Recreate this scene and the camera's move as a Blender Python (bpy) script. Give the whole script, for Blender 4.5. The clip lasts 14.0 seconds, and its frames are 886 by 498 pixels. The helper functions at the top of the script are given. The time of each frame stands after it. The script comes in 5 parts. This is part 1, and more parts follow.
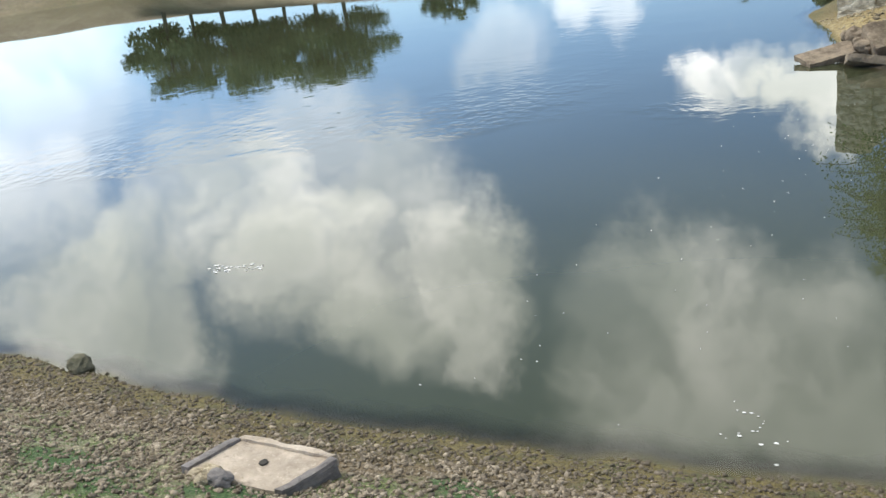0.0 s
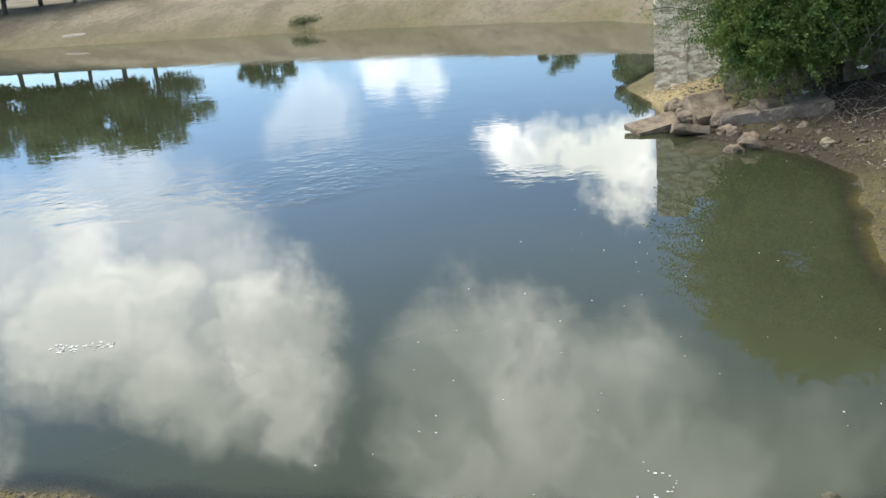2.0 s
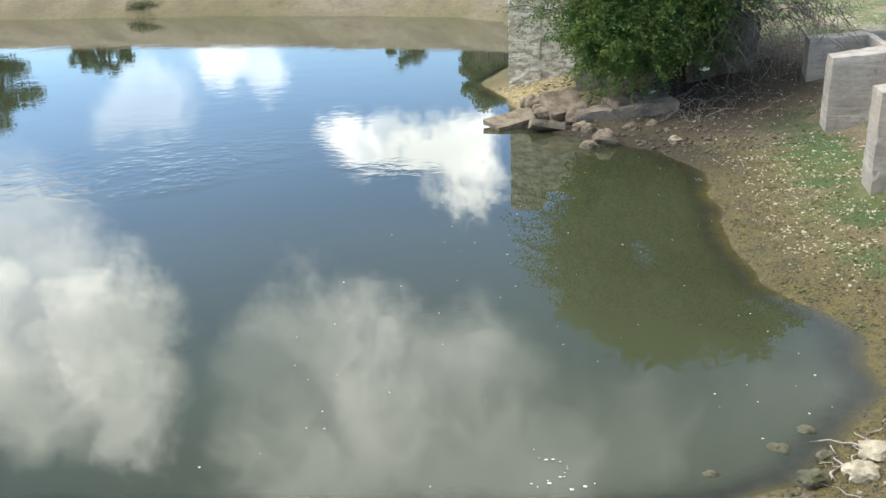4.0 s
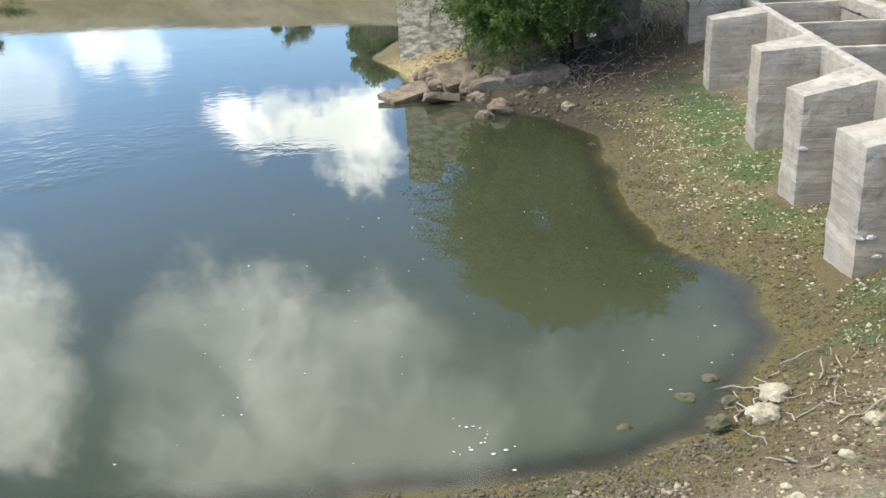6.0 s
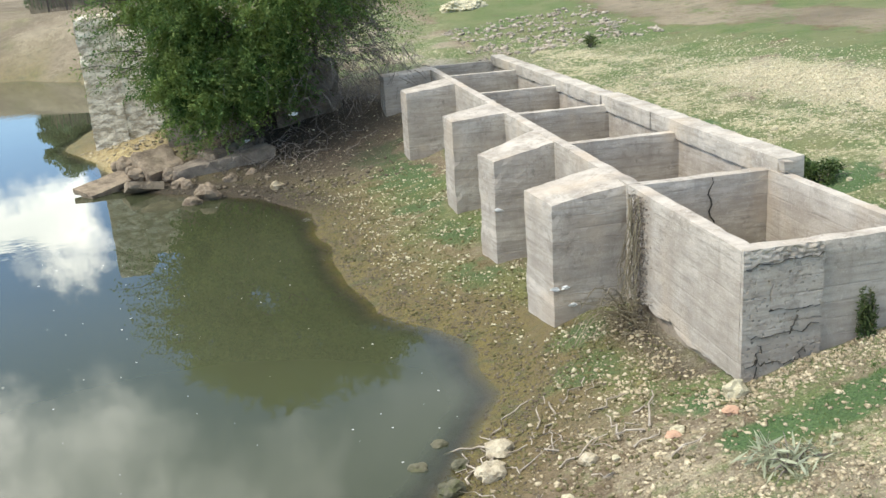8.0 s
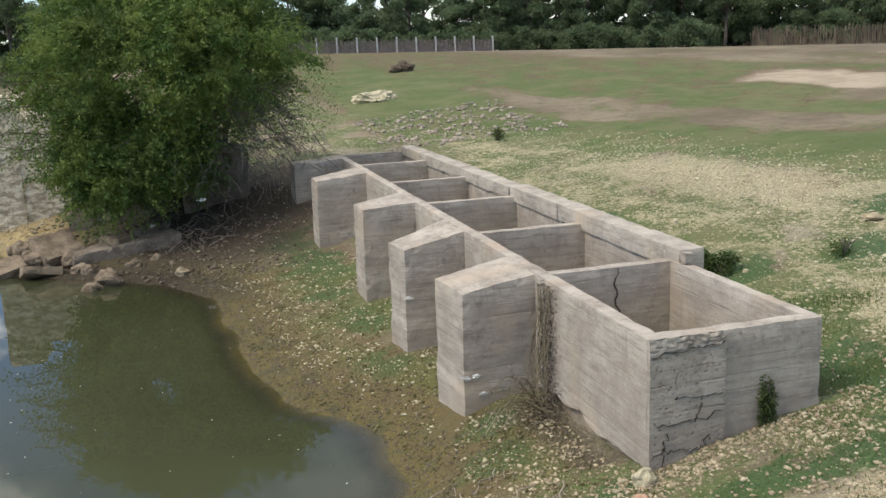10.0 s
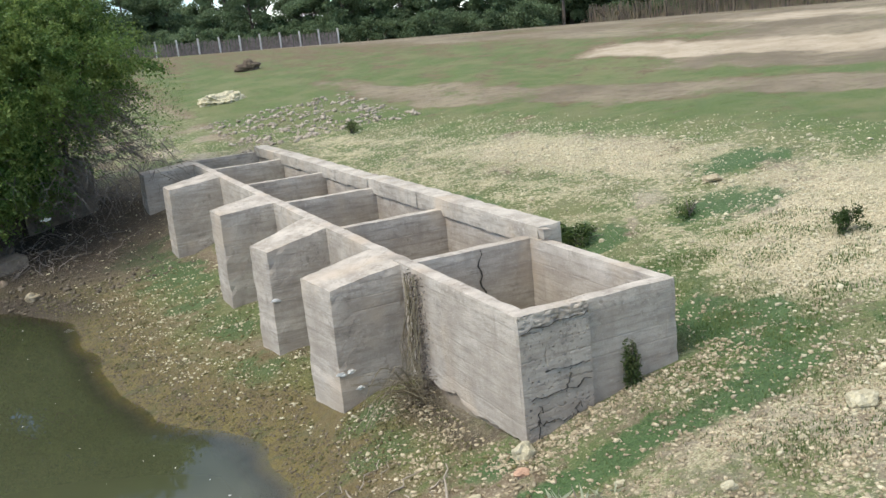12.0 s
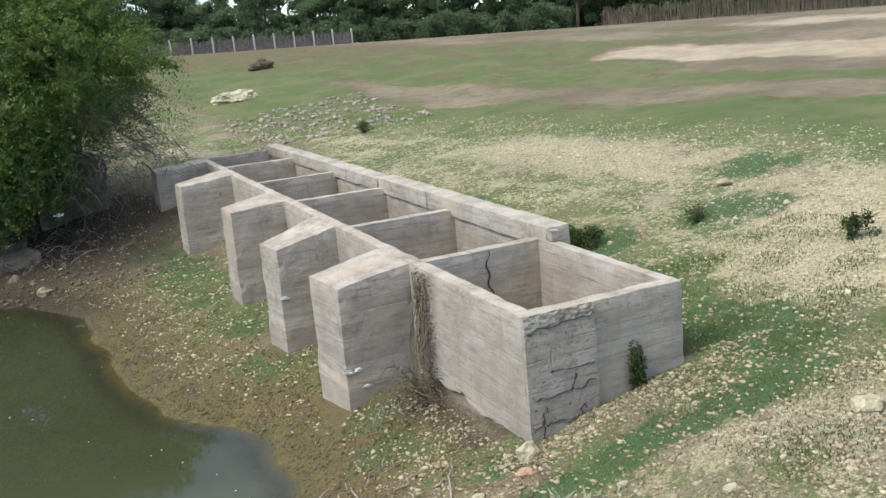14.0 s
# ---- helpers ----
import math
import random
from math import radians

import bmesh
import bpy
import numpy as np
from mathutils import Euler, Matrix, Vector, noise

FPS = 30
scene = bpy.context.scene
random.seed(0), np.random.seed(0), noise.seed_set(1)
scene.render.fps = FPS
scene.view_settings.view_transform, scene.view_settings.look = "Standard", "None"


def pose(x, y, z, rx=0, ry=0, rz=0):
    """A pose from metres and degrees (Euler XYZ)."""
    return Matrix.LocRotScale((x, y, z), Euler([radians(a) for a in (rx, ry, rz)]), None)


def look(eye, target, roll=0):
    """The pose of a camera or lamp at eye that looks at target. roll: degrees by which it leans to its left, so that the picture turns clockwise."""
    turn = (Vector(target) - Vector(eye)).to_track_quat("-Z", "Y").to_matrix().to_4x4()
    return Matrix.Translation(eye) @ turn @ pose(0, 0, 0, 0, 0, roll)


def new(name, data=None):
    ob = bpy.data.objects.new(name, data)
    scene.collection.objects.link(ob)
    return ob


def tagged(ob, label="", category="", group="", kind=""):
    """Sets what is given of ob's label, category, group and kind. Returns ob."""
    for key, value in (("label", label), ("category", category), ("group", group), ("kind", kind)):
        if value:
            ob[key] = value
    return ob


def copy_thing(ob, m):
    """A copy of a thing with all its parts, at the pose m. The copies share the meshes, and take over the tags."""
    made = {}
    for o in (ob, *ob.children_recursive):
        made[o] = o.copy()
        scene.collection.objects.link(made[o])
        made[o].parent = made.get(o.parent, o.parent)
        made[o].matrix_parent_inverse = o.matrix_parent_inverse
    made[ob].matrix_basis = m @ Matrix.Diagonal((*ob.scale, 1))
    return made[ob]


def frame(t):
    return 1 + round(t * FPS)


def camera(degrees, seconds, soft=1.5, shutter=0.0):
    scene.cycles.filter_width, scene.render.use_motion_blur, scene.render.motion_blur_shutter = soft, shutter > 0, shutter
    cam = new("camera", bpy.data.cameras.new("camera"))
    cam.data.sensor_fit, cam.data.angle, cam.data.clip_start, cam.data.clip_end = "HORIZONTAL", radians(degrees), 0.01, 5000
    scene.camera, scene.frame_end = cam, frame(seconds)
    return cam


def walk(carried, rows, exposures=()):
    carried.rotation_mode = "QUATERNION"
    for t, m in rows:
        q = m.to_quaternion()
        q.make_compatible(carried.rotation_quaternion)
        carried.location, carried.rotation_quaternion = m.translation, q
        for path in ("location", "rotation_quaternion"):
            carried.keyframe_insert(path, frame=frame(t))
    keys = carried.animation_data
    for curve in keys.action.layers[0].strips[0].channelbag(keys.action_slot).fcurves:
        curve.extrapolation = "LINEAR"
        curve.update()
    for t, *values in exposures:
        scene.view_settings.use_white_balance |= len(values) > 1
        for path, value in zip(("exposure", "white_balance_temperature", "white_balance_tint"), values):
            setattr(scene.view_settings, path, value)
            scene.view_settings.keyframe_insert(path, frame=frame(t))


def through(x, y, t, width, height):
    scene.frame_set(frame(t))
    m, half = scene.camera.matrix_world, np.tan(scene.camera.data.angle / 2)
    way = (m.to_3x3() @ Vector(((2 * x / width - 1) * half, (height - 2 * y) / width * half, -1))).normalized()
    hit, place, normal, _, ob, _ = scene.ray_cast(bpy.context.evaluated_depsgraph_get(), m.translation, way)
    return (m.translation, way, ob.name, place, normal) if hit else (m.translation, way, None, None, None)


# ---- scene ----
cam = camera(51.76, 14.0)
# seconds, place, and turn of the carried camera
PATH = [
    (0, -2.883, -7.796, 5.200, 69.07, 7.83, 35.44),
    (0.5, -3.015, -7.819, 5.162, 70.81, 4.88, 32.09),
    (1, -3.315, -7.903, 5.173, 72.12, 4.79, 29.07),
    (1.5, -3.588, -7.934, 5.159, 71.58, 5.64, 26.34),
    (2, -3.874, -7.928, 5.165, 71.96, 5.26, 23.96),
    (2.5, -4.114, -7.985, 5.115, 72.29, 3.29, 18.20),
    (2.7, -4.222, -7.999, 5.115, 72.29, 2.58, 15.24),
    (4.8, -4.478, -8.046, 5.158, 70.16, 2.04, 13.85),
    (5, -4.531, -8.062, 5.146, 69.94, 1.87, 12.05),
    (5.5, -4.598, -8.076, 5.136, 69.14, 1.93, 8.97),
    (6, -4.484, -8.061, 5.153, 69.03, 3.46, 7.40),
    (6.5, -4.266, -8.051, 5.151, 68.38, 4.93, 0.38),
    (7, -4.183, -7.995, 5.184, 69.40, 5.15, -8.22),
    (7.5, -4.236, -7.970, 5.230, 70.45, 4.35, -11.26),
    (7.7, -4.269, -7.955, 5.245, 71.14, 4.01, -10.80),
    (9.8, -4.356, -7.882, 5.239, 78.20, 2.03, -13.22),
    (10, -4.332, -7.917, 5.243, 77.54, 2.23, -16.20),
    (10.5, -4.322, -7.952, 5.222, 75.58, 3.16, -21.19),
    (11, -4.320, -7.965, 5.207, 74.87, 4.27, -23.18),
    (11.5, -4.315, -7.946, 5.236, 75.67, 5.24, -25.18),
    (12, -4.298, -7.937, 5.257, 76.33, 5.68, -25.62),
    (12.5, -4.288, -7.949, 5.253, 76.79, 5.16, -25.26),
    (13, -4.283, -7.971, 5.255, 77.01, 4.97, -25.18),
    (13.5, -4.290, -7.986, 5.251, 76.82, 5.07, -24.78),
    (14, -4.286, -8.000, 5.249, 76.48, 5.09, -24.76),
]
SKY_LIGHT, CLOUD_LIGHT, SUN_POWER = 0.184, 3.9, 2.3
EXPOSURES = [(0.0, 0.0, 6600, 10), (2.5, 0.17, 6550, 10), (5.0, 0.28, 6500, 9), (6.0, 0.25, 6550, 9), (6.5, 0.25, 6650, 9), (7.0, 0.36, 6750, 8), (7.5, 0.4, 6650, 8),
             (9.8, -0.25, 7000, 14), (10.4, -0.2, 6750, 12), (10.7, 0.1, 6750, 11), (11.0, 0.46, 6650, 11), (11.5, 0.31, 6650, 11), (12.0, 0.05, 6600, 11), (12.5, -0.06, 6600, 11), (14.0, -0.03, 6600, 11)]
walk(cam, [(t, pose(x, y, z, rx, ry, rz)) for t, x, y, z, rx, ry, rz in PATH], EXPOSURES)

# ---- world and light: broken cloud, the sun veiled on the water's side ----
SUN_AZ, SUN_EL = -100.0, 46.0
world = bpy.data.worlds.new("sky")
scene.world = world
world.use_nodes = True


class Graph:
    """Small helper round a node tree."""

    def __init__(self, tree):
        self.t = tree
        self.t.nodes.clear()

    def n(self, kind, **props):
        node = self.t.nodes.new(kind)
        ins = props.pop("ins", {})
        for key, value in props.items():
            setattr(node, key, value)
        for key, value in ins.items():
            if isinstance(value, bpy.types.NodeSocket):
                self.t.links.new(value, node.inputs[key])
            else:
                node.inputs[key].default_value = value
        return node

    def math(self, op, a, b=0.0, c=0.0, clamp=False):
        node = self.n("ShaderNodeMath", operation=op, use_clamp=clamp)
        for i, v in enumerate((a, b, c)):
            if isinstance(v, bpy.types.NodeSocket):
                self.t.links.new(v, node.inputs[i])
            else:
                node.inputs[i].default_value = v
        return node.outputs[0]

    def vmath(self, op, a, b=(0, 0, 0)):
        node = self.n("ShaderNodeVectorMath", operation=op)
        for i, v in enumerate((a, b)):
            if isinstance(v, bpy.types.NodeSocket):
                self.t.links.new(v, node.inputs[i])
            else:
                node.inputs[i].default_value = v
        return node.outputs[1] if op in ("DOT_PRODUCT", "LENGTH", "DISTANCE") else node.outputs[0]

    def noise(self, vec, scale, detail=4.0, rough=0.55, distort=0.0):
        node = self.n("ShaderNodeTexNoise", ins={"Scale": scale, "Detail": detail, "Roughness": rough, "Distortion": distort})
        if vec is not None:
            self.t.links.new(vec, node.inputs["Vector"])
        return node.outputs["Fac"]

    def ramp(self, fac, lo, hi, a=0.0, b=1.0, kind="SMOOTHSTEP"):
        node = self.n("ShaderNodeMapRange", interpolation_type=kind)
        self.t.links.new(fac, node.inputs[0])
        for i, v in enumerate((lo, hi, a, b)):
            node.inputs[i + 1].default_value = v
        return node.outputs[0]

    def mix(self, fac, a, b, blend="MIX"):
        node = self.n("ShaderNodeMix", data_type="RGBA", blend_type=blend)
        for i, v in ((0, fac), (6, a), (7, b)):
            if isinstance(v, bpy.types.NodeSocket):
                self.t.links.new(v, node.inputs[i])
            else:
                node.inputs[i].default_value = (*v, 1) if isinstance(v, tuple) and len(v) == 3 else v
        return node.outputs[2]


def toward(az, el):
    a, e = radians(az), radians(el)
    return (math.sin(a) * math.cos(e), math.cos(a) * math.cos(e), math.sin(e))


g = Graph(world.node_tree)
sky = g.n("ShaderNodeTexSky", sky_type="NISHITA", sun_disc=False, sun_elevation=radians(SUN_EL), sun_rotation=radians(SUN_AZ), air_density=1.0, dust_density=0.25, ozone_density=2.0)
ray = g.n("ShaderNodeTexCoord").outputs["Generated"]
# cloud: azimuth, height above the horizon, half width, weight
BANKS = [(-64, 13, 5.5, 0.5), (-61, 18.5, 5.5, 0.9), (-56, 17, 4.2, 0.75), (-57, 22, 4, 0.75), (-51, 15, 5.5, 0.8), (-46.5, 20, 6, 0.95), (-42, 23.5, 5, 1.0), (-38.2, 21, 4.6, 0.85), (-41, 15.5, 5, 0.5),
         (-37.5, 25.5, 3.2, 0.8), (-27, 25, 4.6, 0.72), (-23.5, 25, 5.2, 0.72), (-28, 30.5, 4.6, 0.75), (-20, 29, 6, 0.7), (-13, 28.5, 6, 0.6), (-12, 34, 8, 0.6), (-25, 36, 8, 0.7)]
PUFFS = [(-20.2, 12.2, 2.5, 0.8), (-17.2, 11.5, 2.4, 1.0), (-14, 12.8, 2.8, 1.1), (-12.7, 15, 2.5, 1.1), (-33, 9.3, 2.8, 0.26), (-28.5, 6.4, 2.2, 0.36), (-26.2, 6.9, 2.0, 0.34), (-59, 7.5, 5.5, 0.25),
         (-46, 12, 4, 0.4), (-4, 32, 6, 0.28), (11, 31, 10, 0.15), (24, 27, 10, 0.2), (-72, 30, 10, 0.8), (20, 3, 9, 0.7), (45, 6, 10, 0.7)]
wob = g.n("ShaderNodeTexNoise", ins={"Scale": 6.0, "Detail": 8.0, "Roughness": 0.62, "Vector": ray}).outputs["Color"]
shaken = g.vmath("ADD", ray, g.vmath("SCALE", g.vmath("SUBTRACT", wob, (0.5, 0.5, 0.5))))
shaken.node.inputs[1].links[0].from_node.inputs["Scale"].default_value = 0.20
cover = None
for az, el, half, weight in BANKS + PUFFS:
    away = g.vmath("DISTANCE", shaken, toward(az, el))
    lobe = g.ramp(away, radians(half) * 1.18, radians(half) * 0.5, 0.0, weight)
    cover = lobe if cover is None else g.math("MAXIMUM", cover, lobe)
up = g.n("ShaderNodeSeparateXYZ", ins={0: ray}).outputs[2]
# a thicker deck overhead and behind
high = g.math("MULTIPLY", g.ramp(up, 0.55, 0.78), g.ramp(g.noise(shaken, 2.2, 5, 0.6), 0.42, 0.6, 0.25, 0.85))
cover = g.math("MAXIMUM", cover, high)
wisps = g.noise(shaken, 8.0, 3, 0.55)
dense = g.math("MULTIPLY", cover, g.ramp(wisps, 0.30, 0.58, 0.5, 1.0), clamp=True)
body = g.ramp(g.noise(shaken, 4.5, 5, 0.55), 0.35, 0.68)
bright = g.mix(body, (0.57, 0.60, 0.585), (1.08, 1.07, 1.03))
lit = g.vmath("SCALE", bright)
lit.node.inputs["Scale"].default_value = CLOUD_LIGHT
veil = g.mix(g.ramp(up, 0.16, 0.5), (0.86, 1.0, 1.2), (0.69, 0.75, 0.77))
clear_sky = g.mix(1.0, sky.outputs[0], veil, "MULTIPLY")
low = g.n("ShaderNodeBackground", ins={"Color": clear_sky, "Strength": SKY_LIGHT})
cloudy = g.n("ShaderNodeBackground", ins={"Color": lit, "Strength": 1.0})
both = g.n("ShaderNodeMixShader", ins={0: dense, 1: low.outputs[0], 2: cloudy.outputs[0]})
g.n("ShaderNodeOutputWorld", ins={0: both.outputs[0]})

sun = new("sun", bpy.data.lights.new("sun", "SUN"))
sun.data.energy, sun.data.angle, sun.data.color = SUN_POWER, radians(16), (1.0, 0.95, 0.87)
sun.matrix_world = look(tuple(40 * v for v in toward(SUN_AZ, SUN_EL)), (0, 0, 0))

# ---- materials ----
def material(name):
    m = bpy.data.materials.new(name)
    m.use_nodes = True
    return m, Graph(m.node_tree)


def finish(g, color, rough=0.85, bump=None, strength=0.5, dist=0.02, **ins):
    b = g.n("ShaderNodeBsdfPrincipled", ins={"Base Color": color, "Roughness": rough, **ins})
    if bump is not None:
        g.t.links.new(g.n("ShaderNodeBump", ins={"Strength": strength, "Distance": dist, "Height": bump}).outputs[0], b.inputs["Normal"])
    g.n("ShaderNodeOutputMaterial", ins={0: b.outputs[0]})


def place(g):
    return g.n("ShaderNodeNewGeometry").outputs["Position"]


def stone_material(name, dark, light, scale=6.0, island=0.25, strength=0.6, moss=0.0, dist=0.02):
    m, g = material(name)
    p = place(g)
    geo = g.n("ShaderNodeNewGeometry").outputs["Random Per Island"]
    c = g.mix(g.ramp(g.noise(p, scale, 6, 0.62), 0.3, 0.7), dark, light)
    c = g.mix(g.math("MULTIPLY", geo, island), c, tuple(v * 0.45 for v in dark))
    c = g.mix(g.ramp(g.noise(p, scale * 5, 4, 0.6), 0.5, 0.72, 0, 0.45), c, tuple(min(1, v * 1.25) for v in light))
    if moss:
        c = g.mix(g.ramp(g.noise(p, scale * 0.6, 5, 0.6), 0.52, 0.7, 0, moss), c, (0.10, 0.11, 0.035))
    finish(g, c, 0.92, g.noise(p, scale * 4, 6, 0.65), strength, dist)
    return m


def concrete(name, dark, light, grime, boards=True, strength=0.55):
    m, g = material(name)
    p = place(g)
    flat = g.vmath("MULTIPLY", p, (1.0, 1.0, 6.0))
    xyz = g.n("ShaderNodeSeparateXYZ", ins={0: p})
    wav = g.math("ADD", xyz.outputs[2], g.math("MULTIPLY", g.noise(p, 1.1, 3), 0.045))
    c = g.mix(g.ramp(g.noise(p, 1.6, 8, 0.62), 0.32, 0.68), dark, light)
    c = g.mix(g.ramp(g.noise(flat, 2.3, 6, 0.6), 0.42, 0.7, 0, 0.55), c, grime)
    speck = g.noise(p, 42, 5, 0.7)
    c = g.mix(g.ramp(speck, 0.55, 0.75, 0, 0.5), c, tuple(v * 0.6 for v in dark))
    lichen = g.math("MULTIPLY", g.ramp(g.noise(p, 9, 8, 0.75), 0.5, 0.66), g.ramp(g.noise(p, 1.2, 4, 0.6), 0.42, 0.62))
    c = g.mix(g.math("MULTIPLY", lichen, 0.62), c, tuple(v * 0.42 for v in grime))
    film = g.noise(g.vmath("MULTIPLY", p, (0.8, 0.8, 9.0)), 1.7, 7, 0.68)
    c = g.mix(g.ramp(film, 0.5, 0.68, 0, 0.55), c, tuple(v * 0.72 for v in grime))
    c = g.mix(g.ramp(g.noise(p, 17, 6, 0.7), 0.54, 0.72, 0, 0.5), c, tuple(min(1, v * 1.3) for v in light))
    warm = g.ramp(g.noise(p, 0.9, 4, 0.55), 0.5, 0.68, 0, 0.5)
    c = g.mix(warm, c, (light[0] * 0.95, light[1] * 0.84, light[2] * 0.72))
    streak = g.vmath("MULTIPLY", p, (7.0, 7.0, 0.7))
    c = g.mix(g.ramp(g.noise(streak, 1.0, 5, 0.6), 0.56, 0.75, 0, 0.5), c, grime)
    height = g.math("ADD", g.noise(p, 24, 6, 0.7), g.math("MULTIPLY", g.noise(p, 5, 5, 0.6), 0.8))
    if boards:
        saw = g.math("FRACT", g.math("MULTIPLY", wav, 5.6))
        line = g.ramp(g.math("ABSOLUTE", g.math("SUBTRACT", saw, 0.5)), 0.41, 0.5)
        line = g.math("MULTIPLY", line, g.ramp(g.noise(g.vmath("MULTIPLY", p, (1, 1, 3)), 1.1, 4), 0.36, 0.62))
        c = g.mix(g.math("MULTIPLY", line, 0.16), c, tuple(v * 0.5 for v in grime))
        tone = g.n("ShaderNodeTexWhiteNoise", noise_dimensions="1D", ins={"W": g.math("FLOOR", g.math("MULTIPLY", wav, 5.6))}).outputs[0]
        c = g.mix(g.math("MULTIPLY", tone, 0.52), c, grime)
        height = g.math("SUBTRACT", height, g.math("MULTIPLY", line, 0.35))
    finish(g, c, 0.93, height, strength, 0.018)
    return m


def rubble_wall(name, dark, light):
    """Flaking limewash over rough courses of rubble."""
    m, g = material(name)
    p = place(g)
    q = g.vmath("ADD", g.vmath("MULTIPLY", p, (2.4, 2.4, 5.2)), g.n("ShaderNodeTexNoise", ins={"Vector": p, "Scale": 3.0}).outputs["Color"])
    joint = g.n("ShaderNodeTexVoronoi", feature="DISTANCE_TO_EDGE", ins={"Scale": 1.0, "Vector": q}).outputs["Distance"]
    flake = g.ramp(g.noise(g.vmath("MULTIPLY", p, (1.0, 1.0, 2.2)), 2.6, 8, 0.68), 0.4, 0.58)
    c = g.mix(flake, dark, light)
    c = g.mix(g.ramp(joint, 0.0, 0.07, 0.3, 0.0), c, tuple(v * 0.5 for v in dark))
    c = g.mix(g.ramp(g.noise(p, 19, 5, 0.7), 0.54, 0.7, 0, 0.5), c, tuple(v * 0.55 for v in dark))
    c = g.mix(g.ramp(g.noise(p, 0.8, 4, 0.6), 0.5, 0.7, 0, 0.45), c, (0.50, 0.43, 0.28))
    h = g.math("ADD", g.math("MULTIPLY", g.ramp(joint, 0.0, 0.12), 0.3), g.math("MULTIPLY", g.noise(p, 14, 6, 0.7), 0.6))
    finish(g, c, 0.95, g.math("ADD", h, g.math("MULTIPLY", flake, 0.4)), 0.9, 0.05)
    return m


MAT = {}
MAT["concrete"] = concrete("board_marked_concrete", (0.40, 0.35, 0.29), (0.58, 0.525, 0.45), (0.27, 0.232, 0.19))
MAT["concrete_top"] = concrete("weathered_concrete_top", (0.38, 0.34, 0.285), (0.56, 0.51, 0.435), (0.25, 0.215, 0.18), boards=False)
MAT["dirty_slab"] = concrete("dirty_cover_concrete", (0.42, 0.345, 0.26), (0.64, 0.545, 0.43), (0.28, 0.22, 0.155), boards=False, strength=0.9)
# dark grey that holds the slab's shaded side; also colours one grey lump
MAT["rim_shade_grey"] = concrete("rim_shade_grey_concrete", (0.17, 0.15, 0.135), (0.32, 0.29, 0.265), (0.10, 0.09, 0.08), boards=False, strength=0.9)
MAT["whitewash"] = rubble_wall("lichened_whitewashed_rubble", (0.42, 0.36, 0.26), (0.86, 0.79, 0.64))
MAT["dark_masonry"] = stone_material("dark_brown_masonry", (0.15, 0.118, 0.088), (0.33, 0.275, 0.21), 2.0, 0.1, 0.9, 0.2, 0.05)
MAT["ruin_stone"] = stone_material("broken_masonry", (0.135, 0.10, 0.066), (0.35, 0.275, 0.19), 3.4, 0.2, 0.8, 0.1, 0.03)
MAT["limestone"] = stone_material("pale_limestone", (0.48, 0.42, 0.27), (0.74, 0.68, 0.48), 9.0, 0.6, 0.6)
MAT["tan_gravel"] = stone_material("tan_limestone_gravel", (0.34, 0.27, 0.16), (0.70, 0.60, 0.42), 9.0, 0.7, 0.6, 0.1)
MAT["gravel"] = stone_material("bank_gravel", (0.17, 0.13, 0.082), (0.50, 0.42, 0.305), 9.0, 0.95, 0.6, 0.1)
MAT["mudstone"] = stone_material("muddy_shore_stones", (0.11, 0.085, 0.055), (0.26, 0.215, 0.155), 9.0, 0.6, 0.6, 0.3)
MAT["white_rock"] = stone_material("white_porous_rock", (0.34, 0.28, 0.19), (0.58, 0.51, 0.37), 8.0, 0.0, 1.0)
MAT["mud_clod"] = stone_material("olive_mud_clods", (0.10, 0.092, 0.035), (0.225, 0.20, 0.085), 9.0, 0.6, 0.6, 0.4)
MAT["brick_red"] = stone_material("brick_fragment", (0.42, 0.24, 0.15), (0.58, 0.38, 0.26), 9.0, 0.0, 0.5)
MAT["mossy_rock"] = stone_material("weed_covered_rock", (0.07, 0.07, 0.04), (0.17, 0.155, 0.10), 8.0, 0.2, 0.8, 0.7)
MAT["log"] = stone_material("weathered_log", (0.07, 0.05, 0.035), (0.19, 0.145, 0.10), 5.0, 0.3, 0.8)
MAT["driftwood"] = stone_material("grey_driftwood", (0.30, 0.25, 0.19), (0.56, 0.49, 0.40), 7.0, 0.4, 0.5)
MAT["litter"] = stone_material("weathered_white_litter", (0.62, 0.61, 0.58), (0.85, 0.84, 0.80), 12.0, 0.1, 0.3)
MAT["hole"] = stone_material("dark_hollow", (0.03, 0.027, 0.022), (0.06, 0.055, 0.045), 8.0, 0.0, 0.3)


def leaf_material(name, dark, light, yellow, through=0.25):
    m, g = material(name)
    r = g.n("ShaderNodeNewGeometry").outputs["Random Per Island"]
    p = place(g)
    c = g.mix(r, dark, light)
    c = g.mix(g.ramp(g.noise(p, 1.4, 4), 0.4, 0.62, 0, 0.8), c, yellow)
    c = g.mix(g.ramp(g.noise(p, 0.5, 3), 0.4, 0.65, 0, 0.45), c, tuple(v * 0.6 for v in dark))
    b = g.n("ShaderNodeBsdfPrincipled", ins={"Base Color": c, "Roughness": 0.55, "Specular IOR Level": 0.3})
    tr = g.n("ShaderNodeBsdfTranslucent", ins={"Color": c})
    mx = g.n("ShaderNodeMixShader", ins={0: through, 1: b.outputs[0], 2: tr.outputs[0]})
    g.n("ShaderNodeOutputMaterial", ins={0: mx.outputs[0]})
    return m


